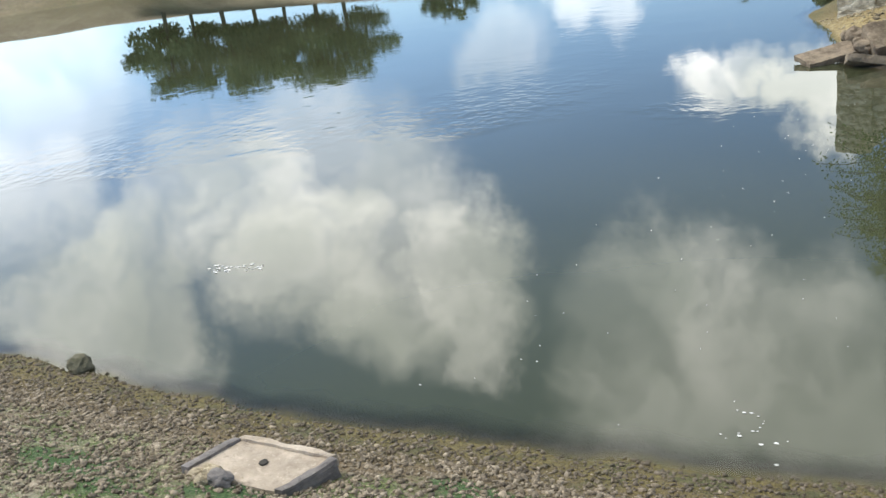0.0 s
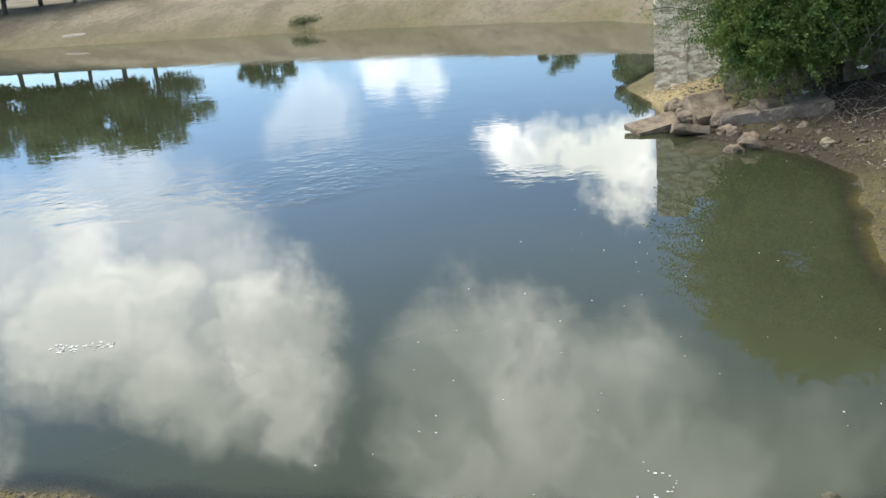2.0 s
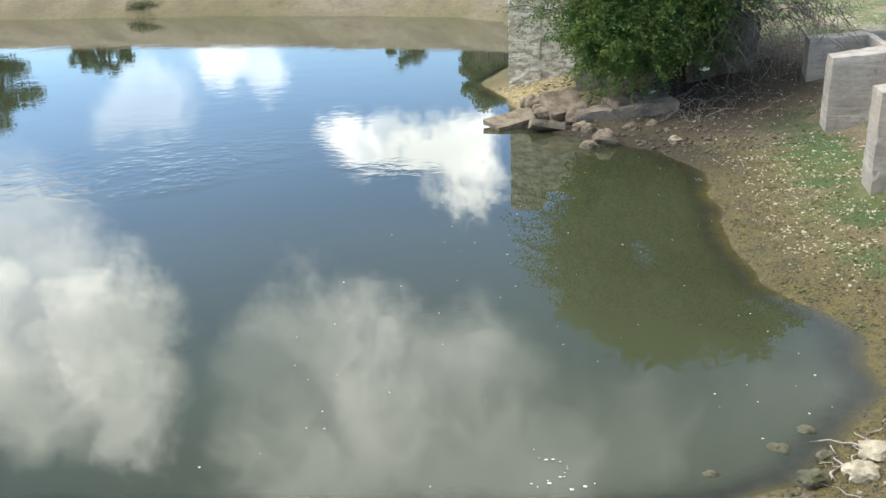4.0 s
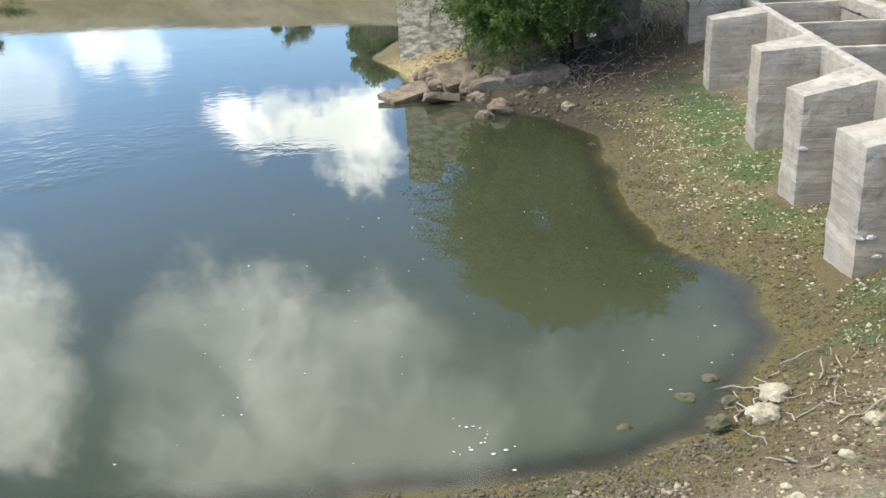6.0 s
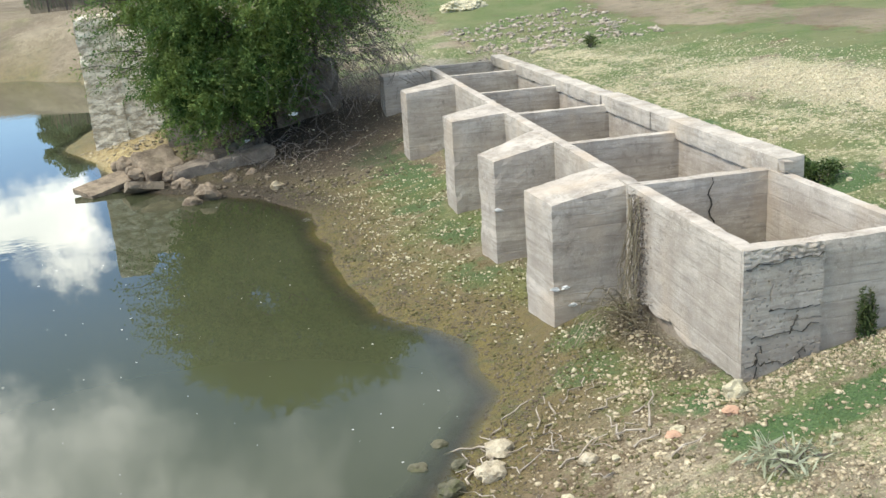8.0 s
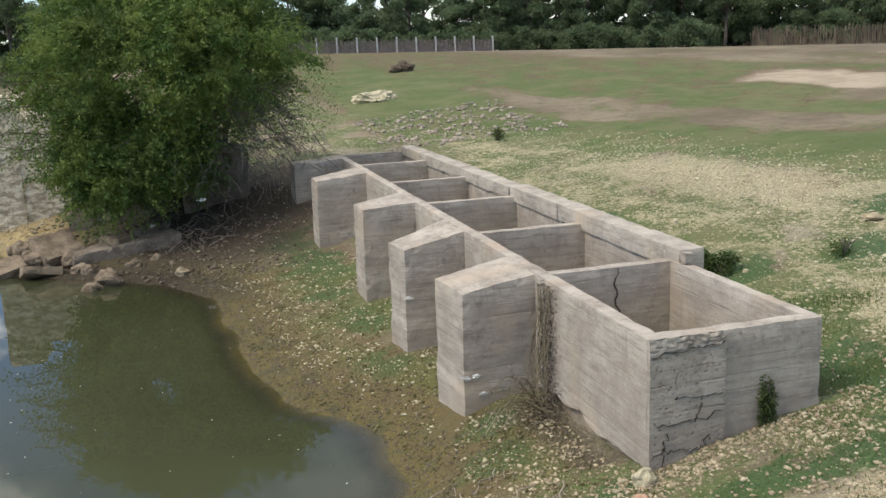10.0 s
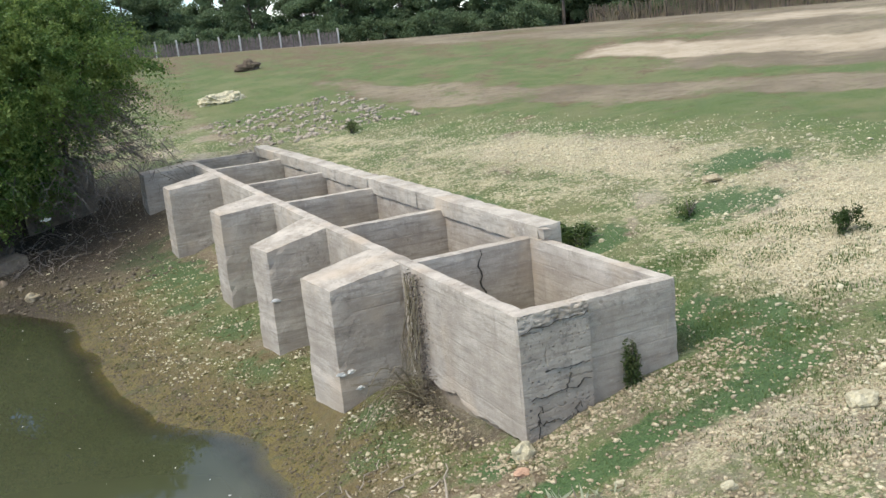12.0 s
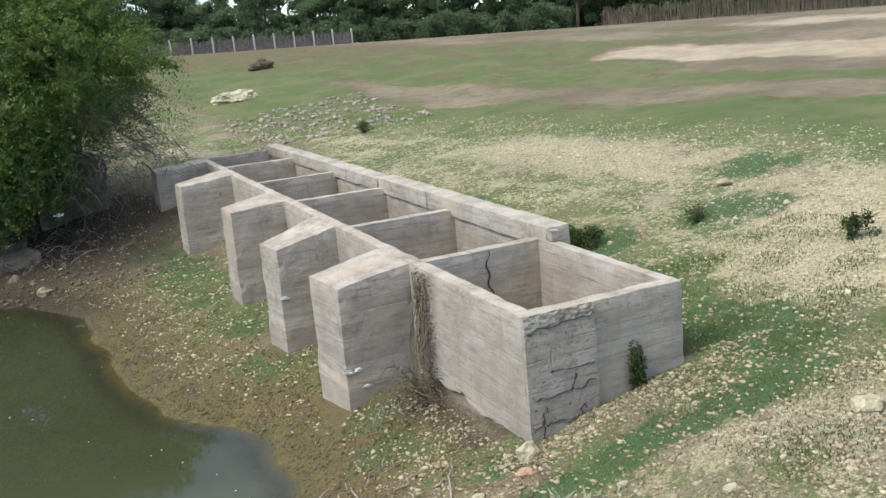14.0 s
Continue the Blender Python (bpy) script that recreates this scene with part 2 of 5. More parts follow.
MAT["bush_leaf"] = leaf_material("thorn_bush_leaves", (0.05, 0.105, 0.026), (0.165, 0.27, 0.07), (0.26, 0.33, 0.085), 0.40)
MAT["tree_leaf"] = leaf_material("far_tree_leaves", (0.075, 0.12, 0.06), (0.17, 0.245, 0.12), (0.18, 0.24, 0.12), 0.4)
MAT["shrub_leaf"] = leaf_material("low_shrub_leaves", (0.03, 0.06, 0.015), (0.09, 0.14, 0.035), (0.12, 0.14, 0.05))
MAT["grass"] = leaf_material("short_turf", (0.065, 0.125, 0.034), (0.16, 0.245, 0.075), (0.22, 0.255, 0.09), 0.35)
MAT["pale_weed"] = leaf_material("pale_dry_weed", (0.26, 0.29, 0.19), (0.50, 0.52, 0.38), (0.40, 0.42, 0.27), 0.2)
MAT["straw"] = leaf_material("dry_stalks", (0.22, 0.185, 0.12), (0.42, 0.36, 0.25), (0.36, 0.32, 0.22), 0.2)
MAT["reed"] = leaf_material("dry_reed_screen", (0.13, 0.105, 0.08), (0.26, 0.21, 0.16), (0.30, 0.25, 0.16), 0.1)
MAT["bark"] = stone_material("dark_bark", (0.05, 0.042, 0.033), (0.15, 0.125, 0.10), 8.0, 0.0, 0.9)
MAT["twig"] = stone_material("bare_twigs", (0.12, 0.10, 0.08), (0.27, 0.23, 0.19), 6.0, 0.4, 0.4)
MAT["fence_wood"] = stone_material("greyed_brown_fence_boards", (0.14, 0.115, 0.105), (0.30, 0.255, 0.23), 6.0, 0.5, 0.4)
MAT["post"] = stone_material("pale_fence_posts", (0.40, 0.39, 0.37), (0.60, 0.59, 0.56), 6.0, 0.1, 0.4)
MAT["hut"] = stone_material("pale_hut_wall", (0.55, 0.56, 0.57), (0.74, 0.75, 0.76), 1.0, 0.0, 0.2)


def ground_material():
    m, g = material("bank_soil_and_turf")
    p = place(g)
    at = {k: g.n("ShaderNodeAttribute", attribute_name=k).outputs["Fac"] for k in ("turf", "stony", "wet", "sand", "brown", "soil_and_shade", "cream", "ochre", "lush")}
    fine, mid, big = g.noise(p, 34, 6, 0.7), g.noise(p, 5.0, 6, 0.65), g.noise(p, 0.7, 5, 0.6)
    c = g.mix(g.ramp(mid, 0.3, 0.7), (0.115, 0.078, 0.042), (0.235, 0.168, 0.094))
    gravel = g.n("ShaderNodeTexVoronoi", ins={"Scale": 26.0, "Vector": p})
    pebble = g.mix(g.ramp(gravel.outputs["Distance"], 0.15, 0.6), gravel.outputs["Color"], (0.3, 0.3, 0.3))
    grey = g.n("ShaderNodeRGBToBW", ins={0: pebble}).outputs[0]
    stone = g.mix(grey, (0.24, 0.20, 0.13), (0.80, 0.73, 0.56))
    stonefac = g.math("MULTIPLY", at["stony"], g.ramp(g.math("ADD", g.math("MULTIPLY", big, 0.5), g.math("MULTIPLY", mid, 0.5)), 0.34, 0.52), clamp=True)
    c = g.mix(stonefac, c, stone)
    far_tint = g.mix(g.ramp(g.noise(p, 0.22, 5, 0.6), 0.35, 0.65), (0.19, 0.15, 0.098), (0.31, 0.255, 0.172))
    far_tint = g.mix(g.ramp(g.noise(p, 1.9, 6, 0.7), 0.45, 0.7, 0, 0.7), far_tint, (0.15, 0.125, 0.08))
    far_tint = g.mix(g.ramp(g.noise(p, 0.35, 6, 0.7), 0.52, 0.7, 0, 0.6), far_tint, (0.19, 0.19, 0.085))
    def patchy(fac, scale):
        # ragged at two sizes, so that no border runs smooth
        ruff = g.math("ADD", g.math("MULTIPLY", g.noise(p, scale, 6, 0.7), 0.9), g.math("MULTIPLY", g.noise(p, scale * 7, 5, 0.7), 0.5))
        return g.ramp(g.math("ADD", fac, g.math("SUBTRACT", ruff, 0.7)), 0.25, 0.75)

    brown = patchy(at["brown"], 0.8)
    c = g.mix(brown, c, far_tint)
    sandy = g.mix(g.ramp(big, 0.3, 0.7), (0.41, 0.33, 0.225), (0.55, 0.46, 0.34))
    c = g.mix(patchy(at["sand"], 0.9), c, sandy)
    turf = g.mix(g.ramp(fine, 0.3, 0.7), (0.055, 0.10, 0.026), (0.165, 0.225, 0.066))
    turf = g.mix(g.ramp(g.noise(p, 0.5, 5, 0.6), 0.4, 0.66, 0, 0.65), turf, (0.215, 0.212, 0.098))
    turf = g.mix(g.ramp(g.noise(p, 2.6, 7, 0.72), 0.44, 0.66, 0, 0.2), turf, (0.18, 0.18, 0.07))
    turfy = g.math("ADD", g.math("MULTIPLY", mid, 0.5), g.math("MULTIPLY", g.noise(p, 1.3, 5, 0.65), 0.5))
    turffac = g.math("MULTIPLY", g.ramp(g.math("ADD", turfy, g.math("MULTIPLY", at["turf"], 0.5)), 0.66, 0.84), 0.95)
    c = g.mix(turffac, c, turf)
    bare = g.math("MULTIPLY", g.math("MULTIPLY", at["stony"], g.ramp(g.math("ADD", g.math("MULTIPLY", g.noise(p, 7.5, 7, 0.75), 0.55), g.math("ADD", g.math("MULTIPLY", g.noise(p, 1.3, 5, 0.6), 0.45), g.math("MULTIPLY", at["cream"], 0.19))), 0.52, 0.60)), g.math("SUBTRACT", 0.86, g.math("MULTIPLY", at["wet"], 0.7)))
    cream = g.mix(g.ramp(fine, 0.35, 0.65), (0.36, 0.29, 0.165), (0.80, 0.71, 0.49))
    c = g.mix(bare, c, cream)
    sward = g.mix(g.ramp(fine, 0.3, 0.7), (0.038, 0.088, 0.028), (0.10, 0.178, 0.058))
    c = g.mix(g.ramp(g.math("ADD", at["lush"], g.math("MULTIPLY", g.math("SUBTRACT", turfy, 0.5), 1.6)), 0.3, 0.6, 0, 0.9), c, sward)
    weed = g.mix(g.ramp(fine, 0.3, 0.7), (0.10, 0.082, 0.022), (0.265, 0.215, 0.056))
    weed = g.mix(g.ramp(mid, 0.42, 0.62, 0, 0.5), weed, (0.09, 0.068, 0.034))
    weed = g.mix(g.ramp(g.noise(p, 2.1, 6, 0.7), 0.5, 0.64, 0, 0.7), weed, (0.07, 0.092, 0.028))
    c = g.mix(g.math("MULTIPLY", at["wet"], g.math("SUBTRACT", 0.85, g.math("MULTIPLY", at["lush"], 0.5))), c, weed)
    silt = g.mix(g.ramp(mid, 0.35, 0.65), (0.075, 0.064, 0.055), (0.125, 0.108, 0.095))
    deepness = g.ramp(g.n("ShaderNodeSeparateXYZ", ins={0: p}).outputs[2], -0.06, 0.0, 1.0, 0.0)
    c = g.mix(deepness, c, silt)
    # dark soil, with shade under tree, wall foot and pit put into its colour
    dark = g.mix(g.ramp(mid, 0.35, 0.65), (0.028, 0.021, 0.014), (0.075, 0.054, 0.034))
    c = g.mix(g.math("MULTIPLY", at["soil_and_shade"], g.ramp(mid, 0.25, 0.5, 0.6, 1.0)), c, dark)
    spit = g.mix(g.ramp(mid, 0.35, 0.65), (0.30, 0.215, 0.085), (0.52, 0.41, 0.20))
    c = g.mix(at["ochre"], c, spit)
    c = g.mix(g.ramp(fine, 0.58, 0.8, 0, 0.4), c, (0.08, 0.065, 0.045))
    tuft = g.ramp(g.noise(p, 2.4, 9, 0.82), 0.5, 0.66, 0, 0.5)
    c = g.mix(tuft, c, (0.52, 0.5, 0.42), "MULTIPLY")
    chip = g.math("MULTIPLY", g.ramp(g.noise(p, 15, 6, 0.75), 0.57, 0.63), g.math("MULTIPLY", at["stony"], 0.75))
    c = g.mix(chip, c, (0.72, 0.64, 0.43))
    h = g.math("ADD", g.math("MULTIPLY", fine, 0.6), g.math("MULTIPLY", mid, 1.2))
    h = g.math("SUBTRACT", h, g.math("MULTIPLY", gravel.outputs["Distance"], 0.5))
    finish(g, c, g.math("SUBTRACT", 0.95, g.math("MULTIPLY", at["wet"], 0.2)), h, 0.85, 0.07)
    return m


MAT["ground"] = ground_material()


def water_material():
    m, g = material("turbid_pond_water")
    p = place(g)
    deep = g.n("ShaderNodeAttribute", attribute_name="murk").outputs["Fac"]
    silt = g.mix(g.ramp(g.noise(p, 0.12, 3, 0.5), 0.35, 0.65), (0.046, 0.052, 0.025), (0.062, 0.068, 0.036))
    ruffle = g.math("MULTIPLY", g.n("ShaderNodeAttribute", attribute_name="ruffle").outputs["Fac"], g.ramp(g.noise(p, 0.55, 3), 0.36, 0.6))
    wave = g.noise(p, 3.2, 2, 0.45, 0.4)
    calm = g.noise(p, 0.9, 2, 0.4)
    h = g.math("ADD", g.math("MULTIPLY", wave, g.math("ADD", g.math("MULTIPLY", ruffle, 0.012), 0.0002)), g.math("MULTIPLY", calm, 0.0012))
    nrm = g.n("ShaderNodeBump", ins={"Strength": 1.0, "Distance": 1.0, "Height": h}).outputs[0]
    b = g.n("ShaderNodeBsdfPrincipled", ins={"Base Color": silt, "Roughness": 0.012, "IOR": 1.45, "Specular IOR Level": 0.62, "Normal": nrm})
    thin = g.n("ShaderNodeBsdfTransparent", ins={"Color": (0.80, 0.80, 0.72, 1)})
    gloss = g.n("ShaderNodeBsdfGlossy", ins={"Color": (1, 1, 1, 1), "Roughness": 0.012, "Normal": nrm})
    clear = g.n("ShaderNodeMixShader", ins={0: g.math("ADD", 0.022, g.math("MULTIPLY", 0.75, g.math("POWER", g.n("ShaderNodeLayerWeight", ins={"Blend": 0.5, "Normal": nrm}).outputs["Facing"], 4.6))), 1: thin.outputs[0], 2: gloss.outputs[0]})
    mx = g.n("ShaderNodeMixShader", ins={0: deep, 1: clear.outputs[0], 2: b.outputs[0]})
    g.n("ShaderNodeOutputMaterial", ins={0: mx.outputs[0]})
    return m


MAT["water"] = water_material()

# ---- mesh helpers ----
def mesh_of(name, bm, mat, smooth=False):
    me = bpy.data.meshes.new(name)
    bm.to_mesh(me)
    bm.free()
    me.materials.append(MAT[mat])
    if smooth:
        me.polygons.foreach_set("use_smooth", [True] * len(me.polygons))
    return me


def mesh_from(name, verts, faces, mat, smooth=False):
    me = bpy.data.meshes.new(name)
    me.from_pydata([tuple(v) for v in verts], [], [tuple(f) for f in faces])
    me.materials.append(MAT[mat])
    if smooth:
        me.polygons.foreach_set("use_smooth", [True] * len(me.polygons))
    return me


def part(name, bm, mat, parent, label="", smooth=False):
    ob = new(name, mesh_of(name, bm, mat, smooth))
    ob.parent = parent
    return tagged(ob, label)


def thing(name, at, label, category, group="", kind=""):
    ob = new(name)
    ob.empty_display_size = 0.2
    ob.location = at
    return tagged(ob, label, category, group, kind)


def solid(name, bm, mat, label, category, at=(0, 0, 0), group="", kind="", smooth=False):
    ob = new(name, mesh_of(name, bm, mat, smooth))
    ob.location = at
    return tagged(ob, label, category, group, kind)


def wobble(p, scale, amount):
    v = noise.noise_vector(Vector(p) * scale)
    return Vector(p) + v * amount


def slab_mesh(x0, x1, y0, y1, z0, z1, step=0.12, rough=0.008, chip=0.02, warp=None, seed=0.0):
    """A block with a fine skin: slightly uneven faces, worn and chipped arrises."""
    bm = bmesh.new()
    n = [max(1, round((b - a) / step)) for a, b in ((x0, x1), (y0, y1), (z0, z1))]
    index = {}

    def vert(i, j, k):
        key = (i, j, k)
        if key not in index:
            q = Vector((x0 + (x1 - x0) * i / n[0], y0 + (y1 - y0) * j / n[1], z0 + (z1 - z0) * k / n[2]))
            edges = sum(c in (0, m) for c, m in zip(key, n))
            s = q + Vector((seed, seed * 0.7, seed * 1.3))
            move = noise.noise_vector(s * 2.3) * rough + noise.noise_vector(s * 9.0) * rough * 0.5
            if edges >= 2:
                bite = max(0.0, noise.noise(s * 4.0) + 0.35 * noise.noise(s * 11.0)) * chip + 0.004
                inward = Vector([0 if 0 < c < m else (1 if c == 0 else -1) for c, m in zip(key, n)])
                move += inward * bite
            if warp:
                q = warp(q)
            index[key] = bm.verts.new(q + move)
        return index[key]

    a, b, c = n
    for i in range(a):
        for j in range(b):
            bm.faces.new((vert(i, j, 0), vert(i, j + 1, 0), vert(i + 1, j + 1, 0), vert(i + 1, j, 0)))
            bm.faces.new((vert(i, j, c), vert(i + 1, j, c), vert(i + 1, j + 1, c), vert(i, j + 1, c)))
    for i in range(a):
        for k in range(c):
            bm.faces.new((vert(i, 0, k), vert(i + 1, 0, k), vert(i + 1, 0, k + 1), vert(i, 0, k + 1)))
            bm.faces.new((vert(i, b, k), vert(i, b, k + 1), vert(i + 1, b, k + 1), vert(i + 1, b, k)))
    for j in range(b):
        for k in range(c):
            bm.faces.new((vert(0, j, k), vert(0, j, k + 1), vert(0, j + 1, k + 1), vert(0, j + 1, k)))
            bm.faces.new((vert(a, j, k), vert(a, j + 1, k), vert(a, j + 1, k + 1), vert(a, j, k + 1)))
    return bm


def rock_mesh(size, seed, flat=0.7, sub=2, rough=0.35):
    bm = bmesh.new()
    bmesh.ops.create_icosphere(bm, subdivisions=sub, radius=1.0)
    for v in bm.verts:
        q = v.co + Vector((seed * 3.1, seed * 1.7, seed))
        r = 1 + rough * noise.noise(q * 1.3) + rough * 0.45 * noise.noise(q * 3.4)
        v.co = Vector((v.co.x * size[0], v.co.y * size[1], v.co.z * size[2] * flat)) * r
    return bm


# ---- the land: one sheet, cut by the pond ----
POND = np.array([(-15.6, -2.34), (-11.5, -2.04), (-9.3, -1.76), (-7.7, -1.41), (-5.43, -1.0), (-4.24, -0.64), (-3.18, 0.0), (-2.55, 1.18), (-2.06, 2.17),
                 (-2.01, 3.48), (-2.51, 4.63), (-3.24, 5.49), (-3.7, 8.75), (-3.92, 12.0), (-5.1, 14.1), (-6.6, 15.2), (-8.3, 16.4), (-9.0, 18.3), (-10.0, 21.0),
                 (-11.6, 24.2), (-11.0, 29.0), (-12.0, 36.0), (-13.5, 44.0), (-16.4, 50.0), (-25, 54.5), (-46, 57), (-72, 58.5), (-95, 56), (-115, 30), (-100, 2), (-60, -6), (-30, -3.6)])


def inland(x, y):
    """Distance from the water's edge: positive on land, negative in the pond."""
    x, y = np.asarray(x, float), np.asarray(y, float)
    best, inside = np.full(x.shape, 1e9), np.zeros(x.shape, bool)
    for (ax, ay), (bx, by) in zip(POND, np.roll(POND, -1, axis=0)):
        dx, dy = bx - ax, by - ay
        s = np.clip(((x - ax) * dx + (y - ay) * dy) / (dx * dx + dy * dy), 0, 1)
        best = np.minimum(best, np.hypot(x - ax - s * dx, y - ay - s * dy))
        cross = (ay > y) != (by > y)
        inside ^= cross & (x < ax + (y - ay) * dx / (dy if dy else 1e-9))
    return np.where(inside, -best, best)


def smooth(v, a, b):
    s = np.clip((v - a) / (b - a), 0, 1)
    return s * s * (3 - 2 * s)


def waves(x, y, size, seed):
    """Cheap smooth noise from a few sines."""
    r = np.random.RandomState(seed)
    out = np.zeros(np.shape(x))
    for _ in range(7):
        a, ph, k = r.uniform(0, 6.28), r.uniform(0, 6.28), r.uniform(0.6, 1.7) * 6.28 / size
        out += np.sin((x * math.cos(a) + y * math.sin(a)) * k + ph)
    return out / 4.0


def land(x, y):
    x, y = np.asarray(x, float), np.asarray(y, float)
    d = inland(x, y) + 0.10 * waves(x, y, 1.6, 3) * smooth(y, 40, 30)
    near = np.interp(d, [0, 0.5, 1.3, 2.5, 4.2, 6, 8, 14, 22, 70, 160, 600], [0, 0.13, 0.37, 0.74, 1.2, 1.5, 1.75, 2.3, 2.75, 4.45, 5.2, 9])
    flat = np.interp(d, [0, 1, 2.5, 3.7, 4.7, 6, 8, 14, 22, 70, 160, 600], [0, 0.14, 0.33, 0.5, 0.85, 1.4, 1.8, 2.35, 2.85, 4.55, 5.2, 9])
    far = np.interp(d, [0, 0.6, 3, 6, 10, 70, 160, 600], [0, 0.45, 2.0, 3.2, 3.6, 4.5, 5.2, 9])
    w = smooth(y, 2.0, 7.0)
    z = near * (1 - w) + flat * w
    f = smooth(y, 28, 46) * smooth(x, 6, -6)
    z = z * (1 - f) + far * f
    under = np.maximum(-1.6, 0.24 * d)
    z = np.where(d > 0, z, under)
    z = z + 0.025 * waves(x, y, 1.1, 5) * smooth(d, 0.1, 1.2) + 0.10 * waves(x, y, 9, 8) * smooth(d, 6, 16)
    # the field climbs gently to the fences
    away = np.hypot(x + 4.3, y + 8)
    goal = 5.15 - 0.022 * np.maximum(0, x - 5)
    z = z + smooth(away, 30, 70) * smooth(away, 170, 90) * smooth(x, -14, -2) * smooth(y, 0, 14) * (goal - z)
    # earth heaped on the ruin's footing
    z = z + 0.34 * np.exp(-(((x + 6.3) / 3.6) ** 2 + ((y - 21.6) / 2.2) ** 2) ** 2) * smooth(d, 0.0, 1.0)
    z = z + 0.17 * np.exp(-(((x + 0.9) / 0.95) ** 2 + ((y - 2.9) / 1.3) ** 2)) * smooth(d, 0.2, 1.0)
    z = z - 0.24 * np.exp(-(((x - 2.35) / 0.28) ** 2 + ((y - 0.85) / 0.6) ** 2) ** 2)
    z = z - 0.07 * np.exp(-((x + 0.06) / 0.3) ** 2) * smooth(y, 0.2, 0.9) * smooth(y, 2.9, 2.3)
    return z


def height(x, y):
    return float(land(np.array([x]), np.array([y]))[0])


def spread(lo, a, b, hi, step, grow=1.16):
    mid = list(np.arange(a, b + step / 2, step))
    left, right, s = [], [], step
    q = a
    while q > lo:
        s *= grow
        q -= s
        left.append(max(q, lo))
    s, q = step, b
    while q < hi:
        s *= grow
        q += s
        right.append(min(q, hi))
    return np.array(left[::-1] + mid + right)


def rubble_field(x, y):
    """Where white rubble lies bare on the upper bank."""
    one = np.exp(-(((x - 7.8) / 2.6) ** 2 + ((y - 2.4) / 2.2) ** 2) ** 1.5) + 0.7 * np.exp(-((x - 5.6) ** 2 + (y - 0.7) ** 2) / 2.0)
    two = 0.8 * np.exp(-(((x - 7.6 + 0.18 * (y - 9.5)) / 1.9) ** 2 + ((y - 10.2) / 4.6) ** 2) ** 1.5)
    three = 0.55 * np.exp(-(((x - 1.3) / 0.9) ** 2 + ((y + 1.75) / 0.4) ** 2)) + 0.45 * np.exp(-(((x - 2.4) / 0.8) ** 2 + ((y + 2.6) / 0.6) ** 2))
    three = three + 0.6 * np.exp(-(((x - 4.6) / 1.0) ** 2 + ((y - 0.2) / 0.7) ** 2)) + 0.5 * np.exp(-(((x - 3.4) / 0.9) ** 2 + ((y + 1.9) / 0.5) ** 2))
    return np.clip((one + two + three) * (1 + 0.25 * waves(x, y, 1.5, 62)), 0, 1)


TURF_BY_SLUICE = ((3.1, 0.3, 0.8, 1.3, 1.0), (2.2, -1.1, 1.0, 0.5, 0.95), (0.7, -1.15, 0.9, 0.35, 0.9), (-0.3, -1.0, 0.6, 0.3, 0.85), (-0.45, -0.1, 0.35, 0.3, 0.85), (-0.85, 2.5, 0.45, 0.4, 0.85), (-1.1, 1.7, 0.5, 0.5, 0.8),
                  (-1.5, 6.0, 0.5, 0.7, 0.75), (-1.4, 8.3, 0.5, 0.8, 0.85), (-1.7, 10.6, 0.6, 1.0, 0.8), (-1.6, 13.0, 0.9, 1.6, 0.85), (-2.0, 15.6, 0.9, 1.2, 0.85))
TURF_ON_BANK = ((8.7, 6.0, 1.1, 0.8, 0.95), (6.6, 4.0, 1.2, 0.8, 0.85), (4.8, -1.3, 0.9, 0.5, 0.85), (3.4, 2.6, 0.6, 1.2, 0.85), (4.2, 4.8, 0.7, 0.9, 0.8), (3.6, 8.0, 0.7, 2.5, 0.7),
                (-8.6, -3.75, 0.9, 0.35, 0.9), (-10.6, -4.2, 1.0, 0.4, 0.8), (-6.6, -2.6, 1.3, 0.35, 0.7))


def lush_turf(x, y):
    """Patches of close green turf, with ragged edges."""
    out = np.zeros(np.shape(x))
    for cx, cy, rx, ry, most in TURF_BY_SLUICE + TURF_ON_BANK:
        out = np.maximum(out, most * np.exp(-(((x - cx) / rx) ** 2 + ((y - cy) / ry) ** 2)))
    return np.clip(out * (1.1 + 0.55 * waves(x, y, 0.7, 15)), 0, 1)


